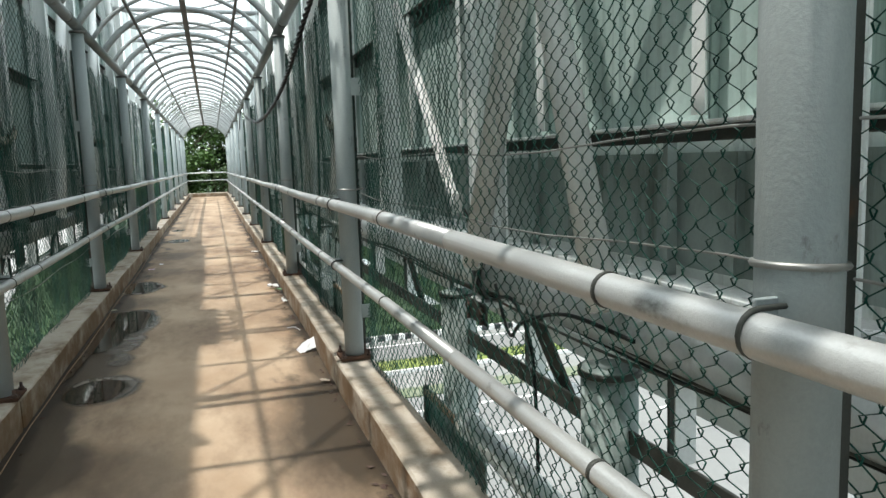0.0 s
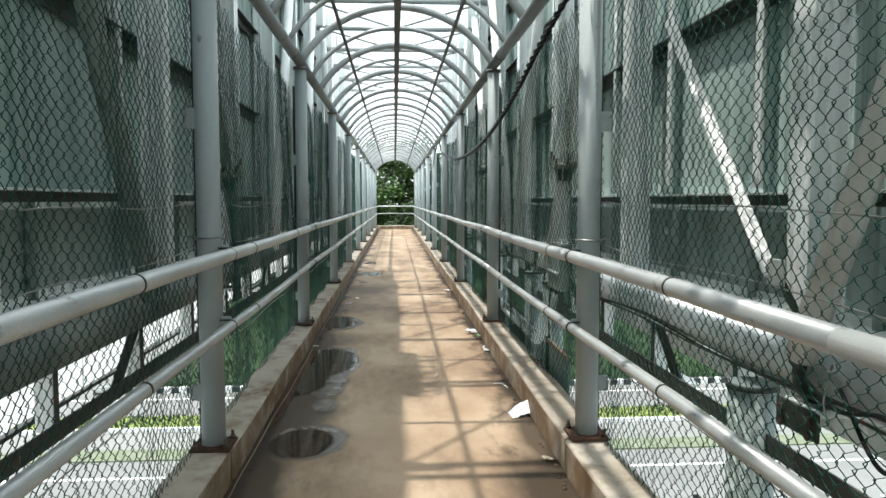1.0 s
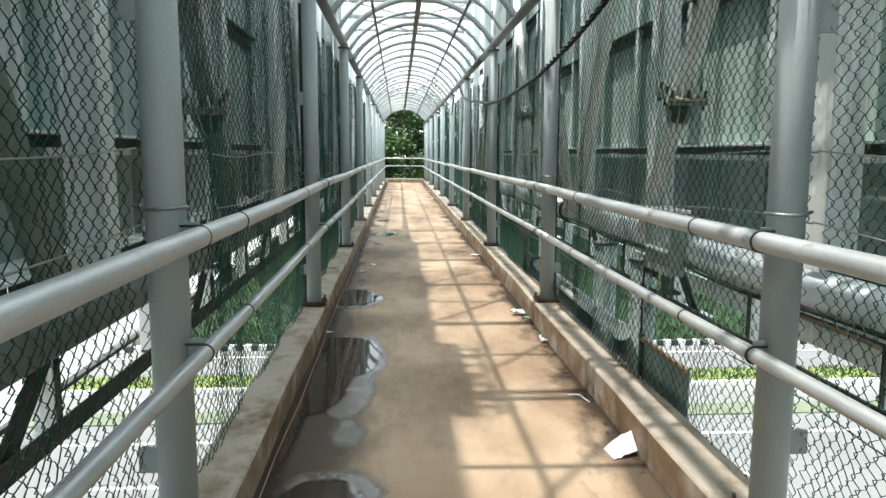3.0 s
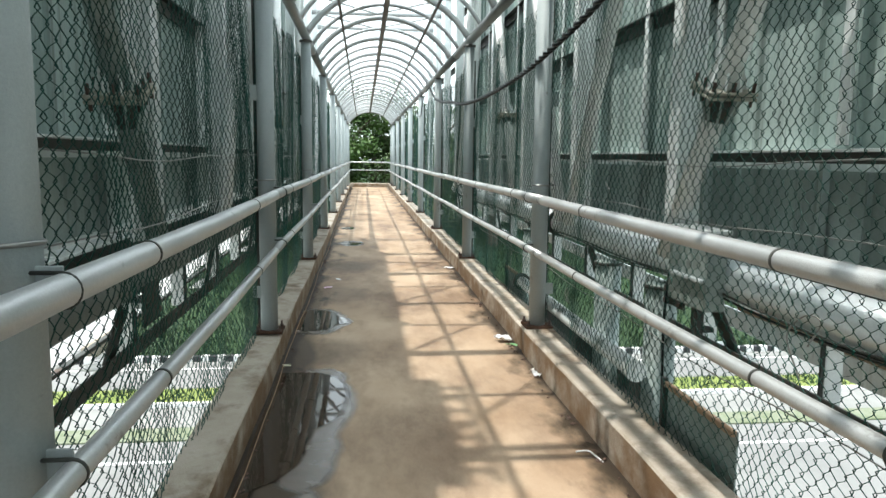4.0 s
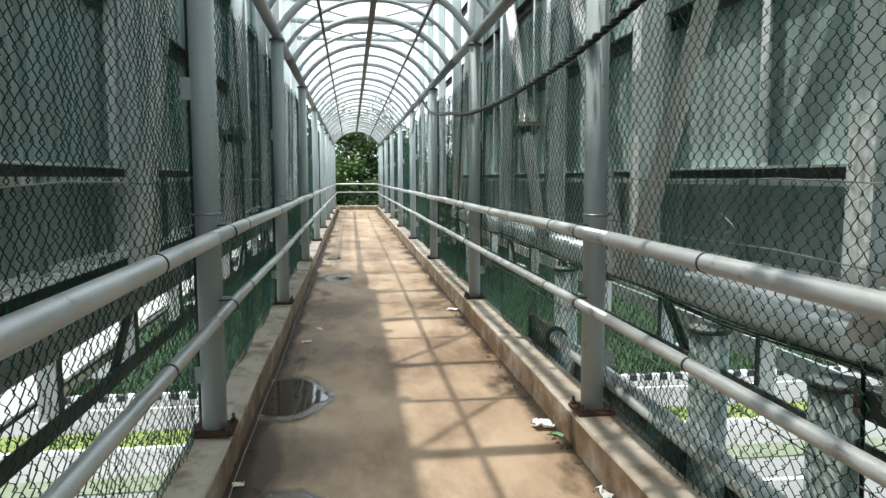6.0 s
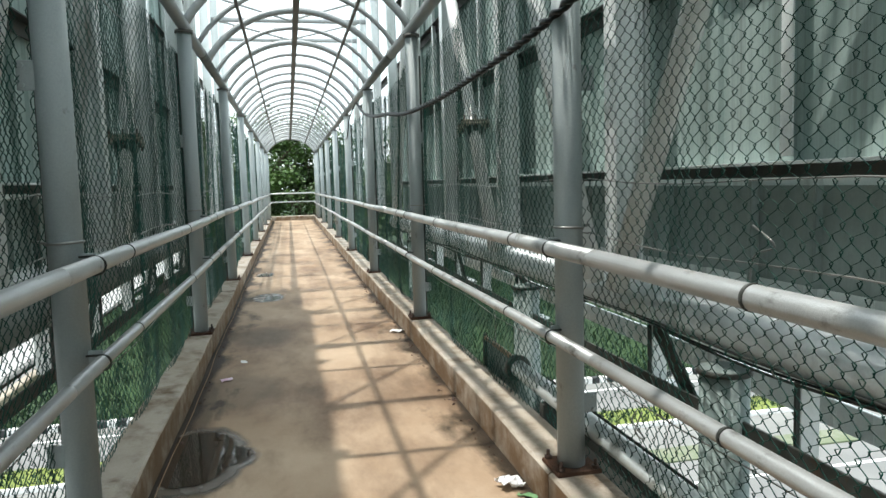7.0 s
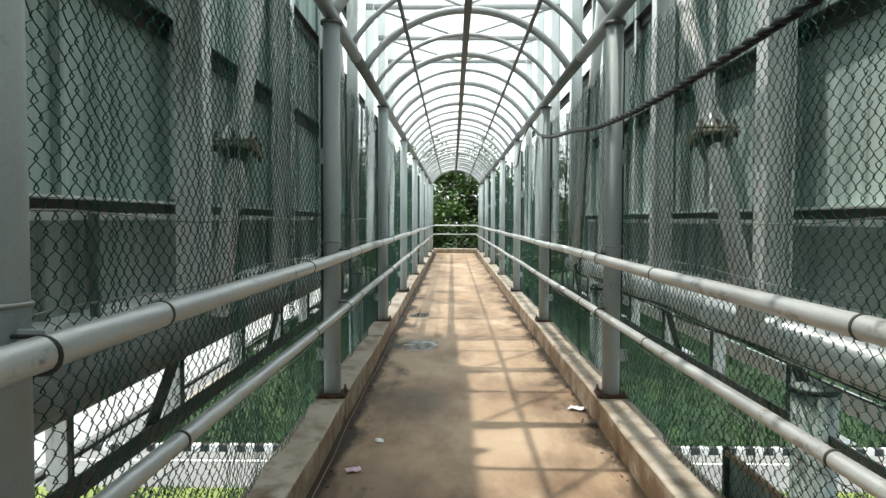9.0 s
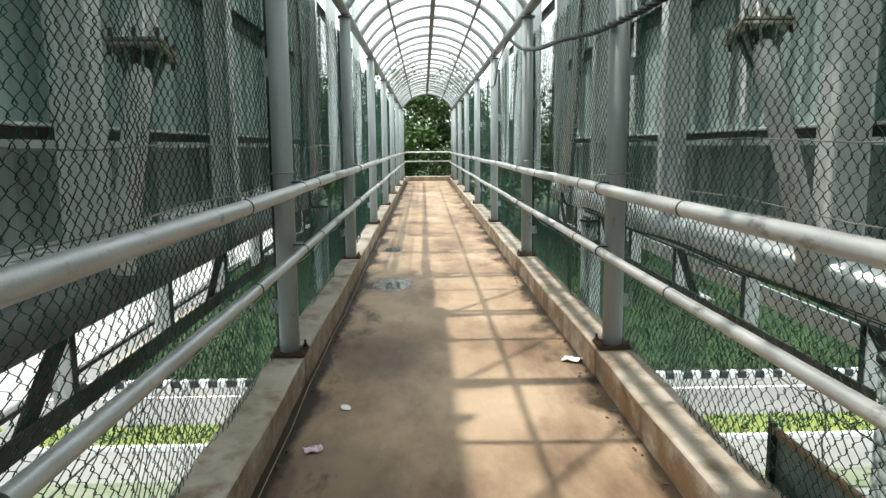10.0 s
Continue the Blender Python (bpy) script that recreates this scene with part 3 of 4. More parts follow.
def link_mesh(seed, sides, bends):
    """One bay of woven mesh; bends are the heights, in half pitches, of the points that turn round each knuckle."""
    rng = np.random.RandomState(seed)
    h = PITCH / 2
    wires, rows = int(BAY / h), int((2.66 + 0.06) / h)
    ph = rng.uniform(0, 6.28, 12)

    def sag(u, v):
        w = 0.020 * np.sin(2.1 * u + ph[0]) * np.sin(1.7 * v + ph[1]) + 0.013 * np.sin(5.3 * u + ph[2] + 0.9 * v) + 0.006 * np.sin(11 * u + ph[3] + 1.6 * np.sin(2 * v + ph[4]))
        du = 0.020 * np.sin(2.6 * v + ph[5]) * np.sin(0.85 * u) + 0.007 * np.sin(9 * u + ph[6] + v)
        dv = 0.022 * np.sin(1.9 * u + ph[7]) + 0.010 * np.sin(5.1 * u + 1.5 * v + ph[8]) + 0.006 * np.sin(7 * v + ph[9])
        return w, du, dv

    verts, faces = [], []
    base = 0
    for i in range(wires):
        top = rows - rng.randint(0, 3)
        nb = len(bends)
        j = np.repeat(np.arange(top), nb)
        left = (j + i) % 2 == 0
        hook = np.tile(bends, top)
        u = (i + np.where(left, -0.07, 1.07)) * h
        v = -0.06 + j * h + hook * h
        w, du, dv = sag(u, v)
        c = np.stack([w + np.where(left, 0.0030, -0.0030) * np.sign(hook + 1e-6), u + du, v + dv], 1)
        c[:, 1] += np.repeat(rng.uniform(-0.0030, 0.0030, top), nb) + rng.normal(0, 0.0022) + 0.0016 * rng.normal() * v
        c[:, 0] += np.repeat(rng.normal(0, 0.0022, top), nb)
        c[:, 2] += np.repeat(rng.uniform(-0.0030, 0.0030, top), nb)
        r, n = 0.0021, nb * top
        for k in range(sides):
            a = 2 * math.pi * k / sides
            p = c.copy()
            p[:, 0] += r * math.cos(a)
            p[:, 1] += r * 1.15 * math.sin(a)
            verts.append(p)
        for m in range(n - 1):
            for k in range(sides):
                k2 = (k + 1) % sides
                faces.append((base + k * n + m, base + k2 * n + m, base + k2 * n + m + 1, base + k * n + m + 1))
        base += sides * n
    return raw_mesh("chain_link", np.concatenate(verts).tolist(), faces, M_WIRE)


LINKS = [link_mesh(k, 4, (-0.19, 0.19)) for k in (3, 8, 21, 34, 55)]
MID_LINKS = [link_mesh(k, 3, (-0.16, 0.16)) for k in (5, 13)]
FAR_LINKS = [link_mesh(k, 3, (0.0,)) for k in (7, 19)]
TWIRE = Build()
for z in (1.44, 1.21, 0.62, 2.45):
    TWIRE.path([(0.006, BAY * k / 10, z + 0.012 * math.sin(1.3 * k) - 0.02 * math.sin(math.pi * k / 10)) for k in range(11)], 0.0028, 5)
TWIRE = TWIRE.mesh("tension_wire", M_TIE)
TBAR = Build().box((-0.012, 0.10, -0.05), (0.012, 0.135, 2.62), 0.003).mesh("tension_bar", M_ANGLE)
for s, px, rx, kx in SIDES:
    for n, y in enumerate(POSTS):
        panel = thing("chain_link_panel", "green coated chain-link mesh panel hung between two posts", "fence panel", (s * (px + 0.085), y + SHIFT[s], 0), group="chain-link panels")
        me = LINKS[(n * 2 + (s > 0)) % 5] if 1 <= n <= 4 else (MID_LINKS if n < 7 else FAR_LINKS)[(n + (s > 0)) % 2]
        mesh_part = part("wire_mesh", me, None, panel)
        if y + BAY > Y1:
            mesh_part.scale = (1, (Y1 - y) / BAY, 1)
        part("tension_wire", TWIRE, None, panel)
        part("tension_bar", TBAR, None, panel)

# ---- billboard frames ----


def wpart(name, what, material, parent, label=""):
    """A part modelled in world coordinates."""
    return part(name, what, material, parent, label, at=-Vector(parent.location))


def extruded(name, prof, lo, hi, material):
    """One piece: a closed outline in x and y drawn up from lo to hi."""
    n = len(prof)
    vs = [(x, y, z) for z in (lo, hi) for x, y in prof]
    fs = [(k, (k + 1) % n, n + (k + 1) % n, n + k) for k in range(n)] + [tuple(reversed(range(n))), tuple(range(n, 2 * n))]
    return Build().add(vs, fs).mesh(name, material)


def sheet_mesh(wide, high, material, rib):
    """A folded metal sheet with turned edges and pressed ribs; local x points away from the walkway."""
    w, t = wide / 2, 0.004
    face = [(-0.026, -w), (0.0, -w)]
    for y in rib:
        face += [(0.0, y - 0.028), (-0.018, y - 0.016), (-0.018, y + 0.016), (0.0, y + 0.028)]
    face += [(0.0, w), (-0.026, w)]
    back = [(-0.026, w + t), (t, w + t), (t, -w - t), (-0.026, -w - t)]
    return extruded("sheet", face + back, -high / 2, high / 2, material)


PANEL_X, STEP = 1.50, 0.955
ROWS = ((1.5155, 2.337), (2.3505, 3.167), (3.1805, 3.997), (4.0105, 4.607), (4.6205, 5.17))
COLS = [0.80 + 1.80 * k for k in range(-3, 11)]
SHEETS = {}
for lo, hi in ROWS:
    SHEETS[(lo, hi)] = (sheet_mesh(STEP - 0.02, hi - lo, M_SHEET, (0.0,)), sheet_mesh(STEP - 0.014, hi - lo, M_SHEET, (-0.2, 0.24)), sheet_mesh(STEP - 0.014, hi - lo, M_SHEET, ()))
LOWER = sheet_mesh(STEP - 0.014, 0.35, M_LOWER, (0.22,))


def column_mesh(lo, hi):
    f, w, d, t = 0.062, 0.004, 0.13, 0.010
    prof = [(0, -f), (t, -f), (t, -w), (d - t, -w), (d - t, -f), (d, -f), (d, f), (d - t, f), (d - t, w), (t, w), (t, f), (0, f)]
    return extruded("column", prof, lo, hi, M_COL)


COLUMN = column_mesh(1.03, 5.2)
STUD = extruded("stud", [(0, -0.028), (0, 0.028), (0.05, 0.028), (0.05, 0.022), (0.006, 0.022), (0.006, -0.028)], 1.53, 4.9, M_COL)


def flange(parent, at, lean, s):
    """A bolted splice on a brace: two square plates with fins above, a finned cup below and long bolts."""
    m = Matrix.Rotation(lean, 4, "X")
    q = Build().box((-0.104, -0.104, 0.003), (0.104, 0.104, 0.017), 0.003, m, at).box((-0.104, -0.104, -0.017), (0.104, 0.104, -0.003), 0.003, m, at)
    plate = wpart("splice_plate", q, M_MOSS, parent, "mossy bolted splice plate")
    n = 14
    ring = lambda r, z: [Vector(at) + m @ Vector((r * math.cos(2 * math.pi * k / n), r * math.sin(2 * math.pi * k / n), z)) for k in range(n)]
    cup = Build().add(ring(0.074, -0.016) + ring(0.062, -0.06) + ring(0.048, -0.13), [(a * n + k, a * n + (k + 1) % n, (a + 1) * n + (k + 1) % n, (a + 1) * n + k) for a in range(2) for k in range(n)], True)
    part("cup", cup, M_ANGLE, plate, "dark flared cup")
    for bx in (-0.086, 0, 0.086):
        for by in (-0.086, 0, 0.086):
            if bx or by:
                p, r = Vector(at) + m @ Vector((bx, by, -0.045)), Vector(at) + m @ Vector((bx, by, 0.055))
                part("bolt", Build().tube(p, r, 0.008, 6), M_BOLT, plate)
    for a in range(8):
        d = Vector((math.cos(a * math.pi / 4 + 0.39), math.sin(a * math.pi / 4 + 0.39), 0))
        for up in (-1, 1):
            fin = Build()
            p0, p1, p2 = d * 0.043 + Vector((0, 0, up * 0.016)), d * 0.092 + Vector((0, 0, up * 0.016)), d * 0.043 + Vector((0, 0, up * 0.16))
            w = d.cross(Vector((0, 0, 1))) * 0.005
            vs = [Vector(at) + m @ (p + w * k) for k in (-1, 1) for p in (p0, p1, p2)]
            fin.add(vs, [(0, 1, 2), (5, 4, 3), (0, 3, 4, 1), (1, 4, 5, 2), (2, 5, 3, 0)])
            # pale fins above, darker beneath: the underside tone is put into the colour
            part("fin", fin, M_COL if up > 0 else M_LEG, plate)


# y at z 1.0, slope, and the height of the splice
BRACES = {1: ((-0.41, 0.34, 0), (0.64, -0.50, 0), (4.26, -0.65, 1.76), (6.00, -0.60, 0), (6.23, 0.52, 0), (7.90, 0.58, 1.89), (12.5, -0.5, 0), (-3.4, -0.5, 0)),
          -1: ((-0.4, 0.4, 0), (2.05, -0.52, 0), (4.13, -0.70, 1.675), (5.57, 0.48, 0), (7.92, 0.41, 1.79), (12.4, -0.5, 0), (-3.4, -0.5, 0))}
for s in (-1, 1):
    frame_ob = thing("billboard", "back of a tall billboard in weathered grey-green metal sheets", "billboard", (s * 1.4, 4.0, ROAD_Z), group="billboards")
    rng = random.Random(40 + s)
    base = Vector(frame_ob.location)
    for k in range(20):
        y = -5.3 + STEP * (k + 0.5)
        for n, (lo, hi) in enumerate(ROWS):
            if (k == 19 and n > 1) or (k == 18 and n > 3):
                continue
            out = rng.uniform(-0.012, 0.012)
            me = SHEETS[(lo, hi)][(k + n * 2 + (s > 0)) % 3]
            p = part("sheet", me, None, frame_ob, at=Vector((s * (PANEL_X + out), y + rng.uniform(-0.004, 0.004), (lo + hi) / 2)) - base, turn=(rng.uniform(-0.004, 0.004), rng.uniform(-0.01, 0.01), (math.pi if s < 0 else 0) + rng.uniform(-0.012, 0.012)))
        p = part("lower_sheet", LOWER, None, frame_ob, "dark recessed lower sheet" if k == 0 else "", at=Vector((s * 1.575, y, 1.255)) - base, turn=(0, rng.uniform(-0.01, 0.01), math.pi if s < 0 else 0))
    for k in range(21):
        if k % 2 == 0 or s > 0:
            part("stud", STUD, None, frame_ob, at=Vector((s * 1.425, -5.3 + STEP * k + rng.uniform(-0.02, 0.02), 0)) - base, turn=(0, 0, math.pi if s < 0 else 0))
    for k in range(21):
        part("lower_stud", Build().box((-0.018, -0.012, 1.052), (0.018, 0.012, 1.50), 0.002), M_LOWER, frame_ob, at=Vector((s * 1.545, -5.06 + STEP * k + rng.uniform(-0.1, 0.1), 0)) - base)
    for y in COLS:
        part("column", COLUMN, None, frame_ob, at=Vector((s * 1.28, y, 0)) - base, turn=(0, 0, math.pi if s < 0 else 0))
    for z, inner, y1 in ((1.51, 1.415, 13.8), (2.345, 1.42, 13.8), (3.175, 1.42, 19.3), (4.005, 1.42, 13.8), (4.615, 1.42, 13.8)):
        a, b = sorted((s * inner, s * 1.510))
        wpart("girt", Build().box((a, -5.3, z - 0.006), (b, y1, z + 0.004), 0.002), M_COL if z < 1.6 else M_ANGLE, frame_ob)
        a, b = sorted((s * 1.470, s * 1.480))
        wpart("girt_leg", Build().box((a, -5.3, z - (0.05 if z < 1.6 else 0.085)), (b, y1, z - 0.007), 0.002), M_ANGLE, frame_ob)
    g = Build()
    a, b = sorted((s * 1.46, s * 1.57))
    g.box((a, -5.3, 1.035), (b, 13.8, 1.050), 0.003)
    a, b = sorted((s * 1.585, s * 1.60))
    g.box((a, -5.3, 1.03), (b, 13.8, 1.53), 0.003)
    wpart("bottom_shelf", g, M_COL, frame_ob)
    # skirt sheets: the shadowed band below the shelf is put in as dark steel
    for k in range(10):
        a, b = sorted((s * 1.492, s * 1.498))
        wpart("skirt_sheet", Build().box((a, -5.3 + 1.9 * k + 0.006, 0.80 if s < 0 else 0.86), (b, -5.3 + 1.9 * (k + 1) - 0.006, 1.033), 0.001), M_ANGLE, frame_ob)
    for y, k, node in BRACES[s]:
        p0, p1 = Vector((s * 1.21, y, 1.0)), Vector((s * 1.21, y + 3.3 * k, 4.3))
        # two left braces: shade and dirt are put in with the leg colour
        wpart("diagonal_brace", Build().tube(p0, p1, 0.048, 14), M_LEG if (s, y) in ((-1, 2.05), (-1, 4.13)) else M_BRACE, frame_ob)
        if node:
            flange(frame_ob, (s * 1.21, y + (node - 1.0) * k, node), -math.atan(k) * 0.6, s)
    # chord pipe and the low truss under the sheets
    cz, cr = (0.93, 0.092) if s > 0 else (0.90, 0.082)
    y = -5.3
    while y < 13.5:
        wpart("chord_pipe", Build().tube((s * 1.345, y, cz), (s * 1.345, min(y + 6.0, 13.6), cz), cr, 20), M_PIPE if s > 0 else M_PIPE_SHADED, frame_ob)
        if y > -5 and s > 0:
            wpart("pipe_flange", Build().tube((s * 1.345, y - 0.02, cz), (s * 1.345, y + 0.02, cz), cr + 0.025, 18), M_ANGLE, frame_ob)
        y += 6.0
    for y in ((0.70, 4.20, 11.6) if s > 0 else (0.4, 4.04, 11.6)):
        zl = 0.71 if s < 0 else 0.74
        g = Build().box((min(s * 1.235, s * 1.245), y - 0.12, zl), (max(s * 1.235, s * 1.245), y + 0.12, 0.89 if s < 0 else 0.83), 0.003)
        plate = wpart("gusset_plate", g, M_ANGLE, frame_ob)
        for by in (-0.08, 0.08):
            for bz in (0.755, 0.80):
                part("bolt", Build().path([(s * 1.222, y + by, bz), (s * 1.2345, y + by, bz)], 0.016, 6), M_BOLT, plate)
        a, b = sorted((s * 1.246, s * 1.40))
        wpart("pipe_saddle", Build().box((a, y - 0.09, cz - cr - 0.03), (b, y + 0.09, cz - cr - 0.002), 0.004), M_COL, frame_ob)
    g = Build()
    a, b = sorted((s * 1.30, s * 1.312))
    g.box((a, -5.3, 0.565), (b, 13.6, 0.635), 0.002)
    a, b = sorted((s * 1.313, s * 1.37))
    g.box((a, -5.3, 0.565), (b, 13.6, 0.577), 0.002)
    wpart("lower_beam", g, M_ANGLE, frame_ob)
    for k in range(-6, 15):
        y = 0.34 + 0.925 * k
        a, b = sorted((s * 1.3125, s * 1.33))
        top = 0.83 if s < 0 else 0.86
        # one angle: its tone by facing is put in as dark leg, pale face
        wpart("strut", Build().box((a, y + 0.018, 0.578), (b, y + 0.028, top), 0.002), M_ANGLE, frame_ob)
        a, b = sorted((s * 1.331, s * 1.40))
        wpart("strut_face", Build().box((a, y + 0.018, 0.589), (b, y + 0.027, top), 0.002), M_COL, frame_ob)
        if k % 2 == 0:
            wpart("gusset_bar", Build().bar((s * 1.34, y + 0.02, 0.86), (s * 1.34, y - 0.30, 0.58), 0.085, 0.012), M_ANGLE, frame_ob)
            wpart("foot_plate", Build().box((s * 1.38 - 0.06, y - 0.30, 0.579), (s * 1.38 + 0.06, y + 0.04, 0.588), 0.002), M_COL, frame_ob)
    for y in (-2.6, -0.31, 1.08, 4.46, 5.31, 7.46, 11.6) if s > 0 else (-2.6, 13.2):
        wpart("leg", Build().tube((s * 1.285, y, ROAD_Z), (s * 1.285, y, 0.806), 0.085, 18), M_LEG, frame_ob)
        wpart("leg_cap", Build().path([(s * 1.285, y, 0.785), (s * 1.285, y, 0.803)], 0.094, 18), M_ANGLE, frame_ob)
    # outer face: a white banner on one board, a pale edge beam with loose planks on the other
    if s < 0:
        for k in range(5):
            y = -5.3 + 3.78 * k
            n, vs = 12, []
            for i in range(n + 1):
                yy = y + 0.01 + 3.76 * i / n
                for z in (0.525, 0.9, 5.2):
                    vs.append((-1.635 + 0.006 * math.sin(2.1 * yy + 3 * z), yy, z + (0.012 * math.sin(1.9 * yy + 0.7) if z < 0.6 else 0)))
            wpart("banner", Build().add(vs, [(i * 3 + j, i * 3 + j + 1, i * 3 + j + 4, i * 3 + j + 3) for i in range(n) for j in range(2)], True), M_BANNER, frame_ob, "white sun-lit banner skin")
        wpart("edge_angle", Build().box((-1.66, -5.3, 0.485), (-1.625, 13.6, 0.505), 0.003), M_ANGLE, frame_ob)
    else:
        wpart("edge_beam", Build().box((1.61, -5.3, 0.600), (1.625, 13.6, 0.70), 0.003).box((1.626, -5.3, 0.600), (1.72, 13.6, 0.612), 0.003), M_COL, frame_ob)
        for y, e in ((-1.4, 0.95), (2.5, 4.25)):
            wpart("plank", Build().box((1.60, y, 0.705), (1.78, e, 0.745), 0.006), M_PLANK, frame_ob, "weathered brown walkway plank")

    # unseen raised panel and open lattice on one board, shaped to cast the deck shadow
    if s < 0:
        wpart("raised_panel", Build().box((-1.515, 4.05, 5.205), (-1.495, 5.60, 5.70), 0.003), M_SHEET, frame_ob)
        for k in range(7):
            wpart("lattice_bar", Build().box((-1.525, 4.20 + 0.20 * k, 5.71), (-1.485, 4.26 + 0.20 * k, 6.10), 0.003), M_ANGLE, frame_ob)
        wpart("lattice_rail", Build().box((-1.525, 4.10, 6.102), (-1.485, 5.50, 6.18), 0.003), M_ANGLE, frame_ob)

    frame_ob.location.z -= 0.030 if s > 0 else 0.012

# flat bar leaning inside the mesh
bar = thing("loose_angle_bar", "pale flat steel bar leaning behind the chain-link", "steel bar", (1.195, 0.80, 1.205))
part("bar", Build().bar((0, 0, 0), (0.0, 0.95, 1.06), 0.048, 0.010, 0.002, (0.45, 0.85, -0.1)), M_ZINC, bar)
part("lug", Build().box((-0.006, -0.075, -0.03), (0.006, 0.02, 0.055), 0.002), M_ZINC, bar)
part("hanger", Build().bar((0.015, -0.02, 0.0), (0.12, -0.02, -0.20), 0.04, 0.01), M_ANGLE, bar)

# ---- overhead bracing between the two billboards ----
over = thing("overhead_bracing", "grey pipe bracing spanning between the two billboards", "bracing", (0, 0, 4.5))
CROSS, KNEE = Build().tube((-1.40, 0, 0), (1.40, 0, 0), 0.045, 12).mesh("cross_pipe", M_ROOF), Build().tube((0, 0, 0), (1.30, -1.75, -0.01), 0.020, 10).mesh("knee_pipe", M_ROOF)
KNEE2 = Build().tube((0, 0, 0), (-1.30, -1.75, -0.01), 0.020, 10).mesh("knee_pipe", M_ROOF)
for k, y in enumerate(COLS):
    part("cross_pipe", CROSS, None, over, at=(0, y, 0))
    if k:
        part("knee_pipe", KNEE, None, over, at=(0.02, y - 0.05, 0))
        part("knee_pipe", KNEE2, None, over, at=(-0.02, y - 0.05, 0))

# ---- services beside the deck ----
low = thing("service_pipe", "large grey service pipe with a flanged end beside the deck", "pipe", (1.135, 4.42, 0.315))
part("pipe", Build().tube((0, 0, 0), (0, 2.8, 0), 0.050, 20), M_PIPE, low)
part("end_collar", Build().tube((0, -0.04, 0), (0, 0.05, 0), 0.057, 20), M_COL, low, "pale cord-wrapped collar")
part("end_flange", Build().tube((0, 2.76, 0), (0, 2.80, 0), 0.078, 20), M_ANGLE, low, "dark bolted end flange")
part("bracket", Build().box((-0.05, 0.9, -0.383), (0.08, 0.96, -0.052), 0.004), M_ANGLE, low)
part("bracket", Build().box((-0.05, 2.2, -0.383), (0.08, 2.26, -0.052), 0.004), M_ANGLE, low)

copy_thing(low, pose(1.14, 0.55, 0.315, 0, 0, 180))
tray = thing("cable_trough", "dark steel trough under the service pipe", "trough", (1.2, 4.45, 0.0))
part("base", Build().box((-0.075, 0, -0.075), (0.22, 3.0, -0.068), 0.002), M_ANGLE, tray)
part("side", Build().box((0.212, 0, -0.067), (0.22, 3.0, 0.17), 0.002), M_ANGLE, tray)
for y0, y1, z1 in ((0.45, 1.25, 0.26), (3.40, 4.08, 0.365), (7.28, 8.02, 0.345)):
    toe = thing("toe_plate", "dark framed steel plate standing below the mesh", "steel plate", (1.17, (y0 + y1) / 2, -0.07), group="toe plates")
    w = (y1 - y0) / 2
    part("plate", Build().box((-0.004, -w, 0), (0.004, w, z1 + 0.07), 0.001), M_LOWER, toe)
    part("edge_angle", Build().box((-0.03, w - 0.03, 0), (-0.005, w, z1 + 0.09), 0.002), M_ANGLE, toe)
    part("edge_angle", Build().box((-0.03, -w, z1 + 0.05), (-0.005, w - 0.031, z1 + 0.075), 0.002), M_PLANK, toe, "brown timber top edge")
jb = thing("junction_box", "grey steel junction box on the chord pipe", "electrical box", (1.215, 3.93, 0.775))
part("body", Build().box((-0.05, -0.19, 0.0), (0.05, 0.19, 0.34), 0.008), M_LOWER, jb)
part("lid", Build().box((-0.062, -0.205, 0.342), (0.06, 0.205, 0.362), 0.004), M_COL, jb)
part("ledge", Build().box((-0.075, -0.19, 0.13), (-0.051, 0.12, 0.145), 0.003), M_PIPE, jb)
part("bracket", Build().box((0.0, -0.03, -0.13), (0.03, 0.03, -0.002), 0.002).box((0.031, -0.03, -0.13), (0.09, 0.03, -0.11), 0.002), M_ANGLE, jb)

run = thing("cable_run", "bundle of dark cables sagging along the chord pipe", "cable", (1.215, 4.0, 0.82))
rng = random.Random(61)
for k in range(3):
    z0, x0, r = 0.838 + 0.012 * k, 1.272 - 0.006 * k, rng.uniform(0.004, 0.006)
    ph, drop = rng.uniform(0, 6.28), rng.uniform(0.010, 0.025)
    pts = [(x0 + 0.010 * math.sin(0.8 * y + ph), y, z0 - drop * (0.5 - 0.5 * math.cos(2 * math.pi * (y - 0.6) / 1.85 + 0.6 * k)) + 0.008 * math.sin(2.7 * y + ph)) for y in [-1.5 + 0.14 * j for j in range(96)]]
    wpart("cable", Build().path(pts, r, 6), M_CABLE if k % 2 else M_ANGLE, run)
for y in (0.2, 2.1, 3.2, 5.0, 6.3, 8.1, 10.0):
    wpart("tie", Build().ring((1.266, y, 0.845), (0, 1, 0), 0.024, 0.003, 14, 5), M_TIE, run, "pale tie wire")
loose_wire = thing("loose_wire", "bent loose wire ends caught in the chain-link", "wire", (1.08, 6.0, 0.9))
for y, z in ((0.35, 1.0), (2.9, 0.85), (4.9, 1.30), (5.6, 0.55), (6.4, 1.05), (7.7, 0.60), (8.2, 1.1)):
    keys = [(1.10, y, z)]
    for j in range(4):
        p = keys[-1]
        keys.append((1.095 + rng.uniform(-0.012, 0.03), p[1] + rng.uniform(-0.10, 0.12), p[2] + rng.uniform(-0.14, 0.09)))
    wpart("wire", Build().path(curve_pts(keys, 5), 0.0032, 5), M_TIE, loose_wire)

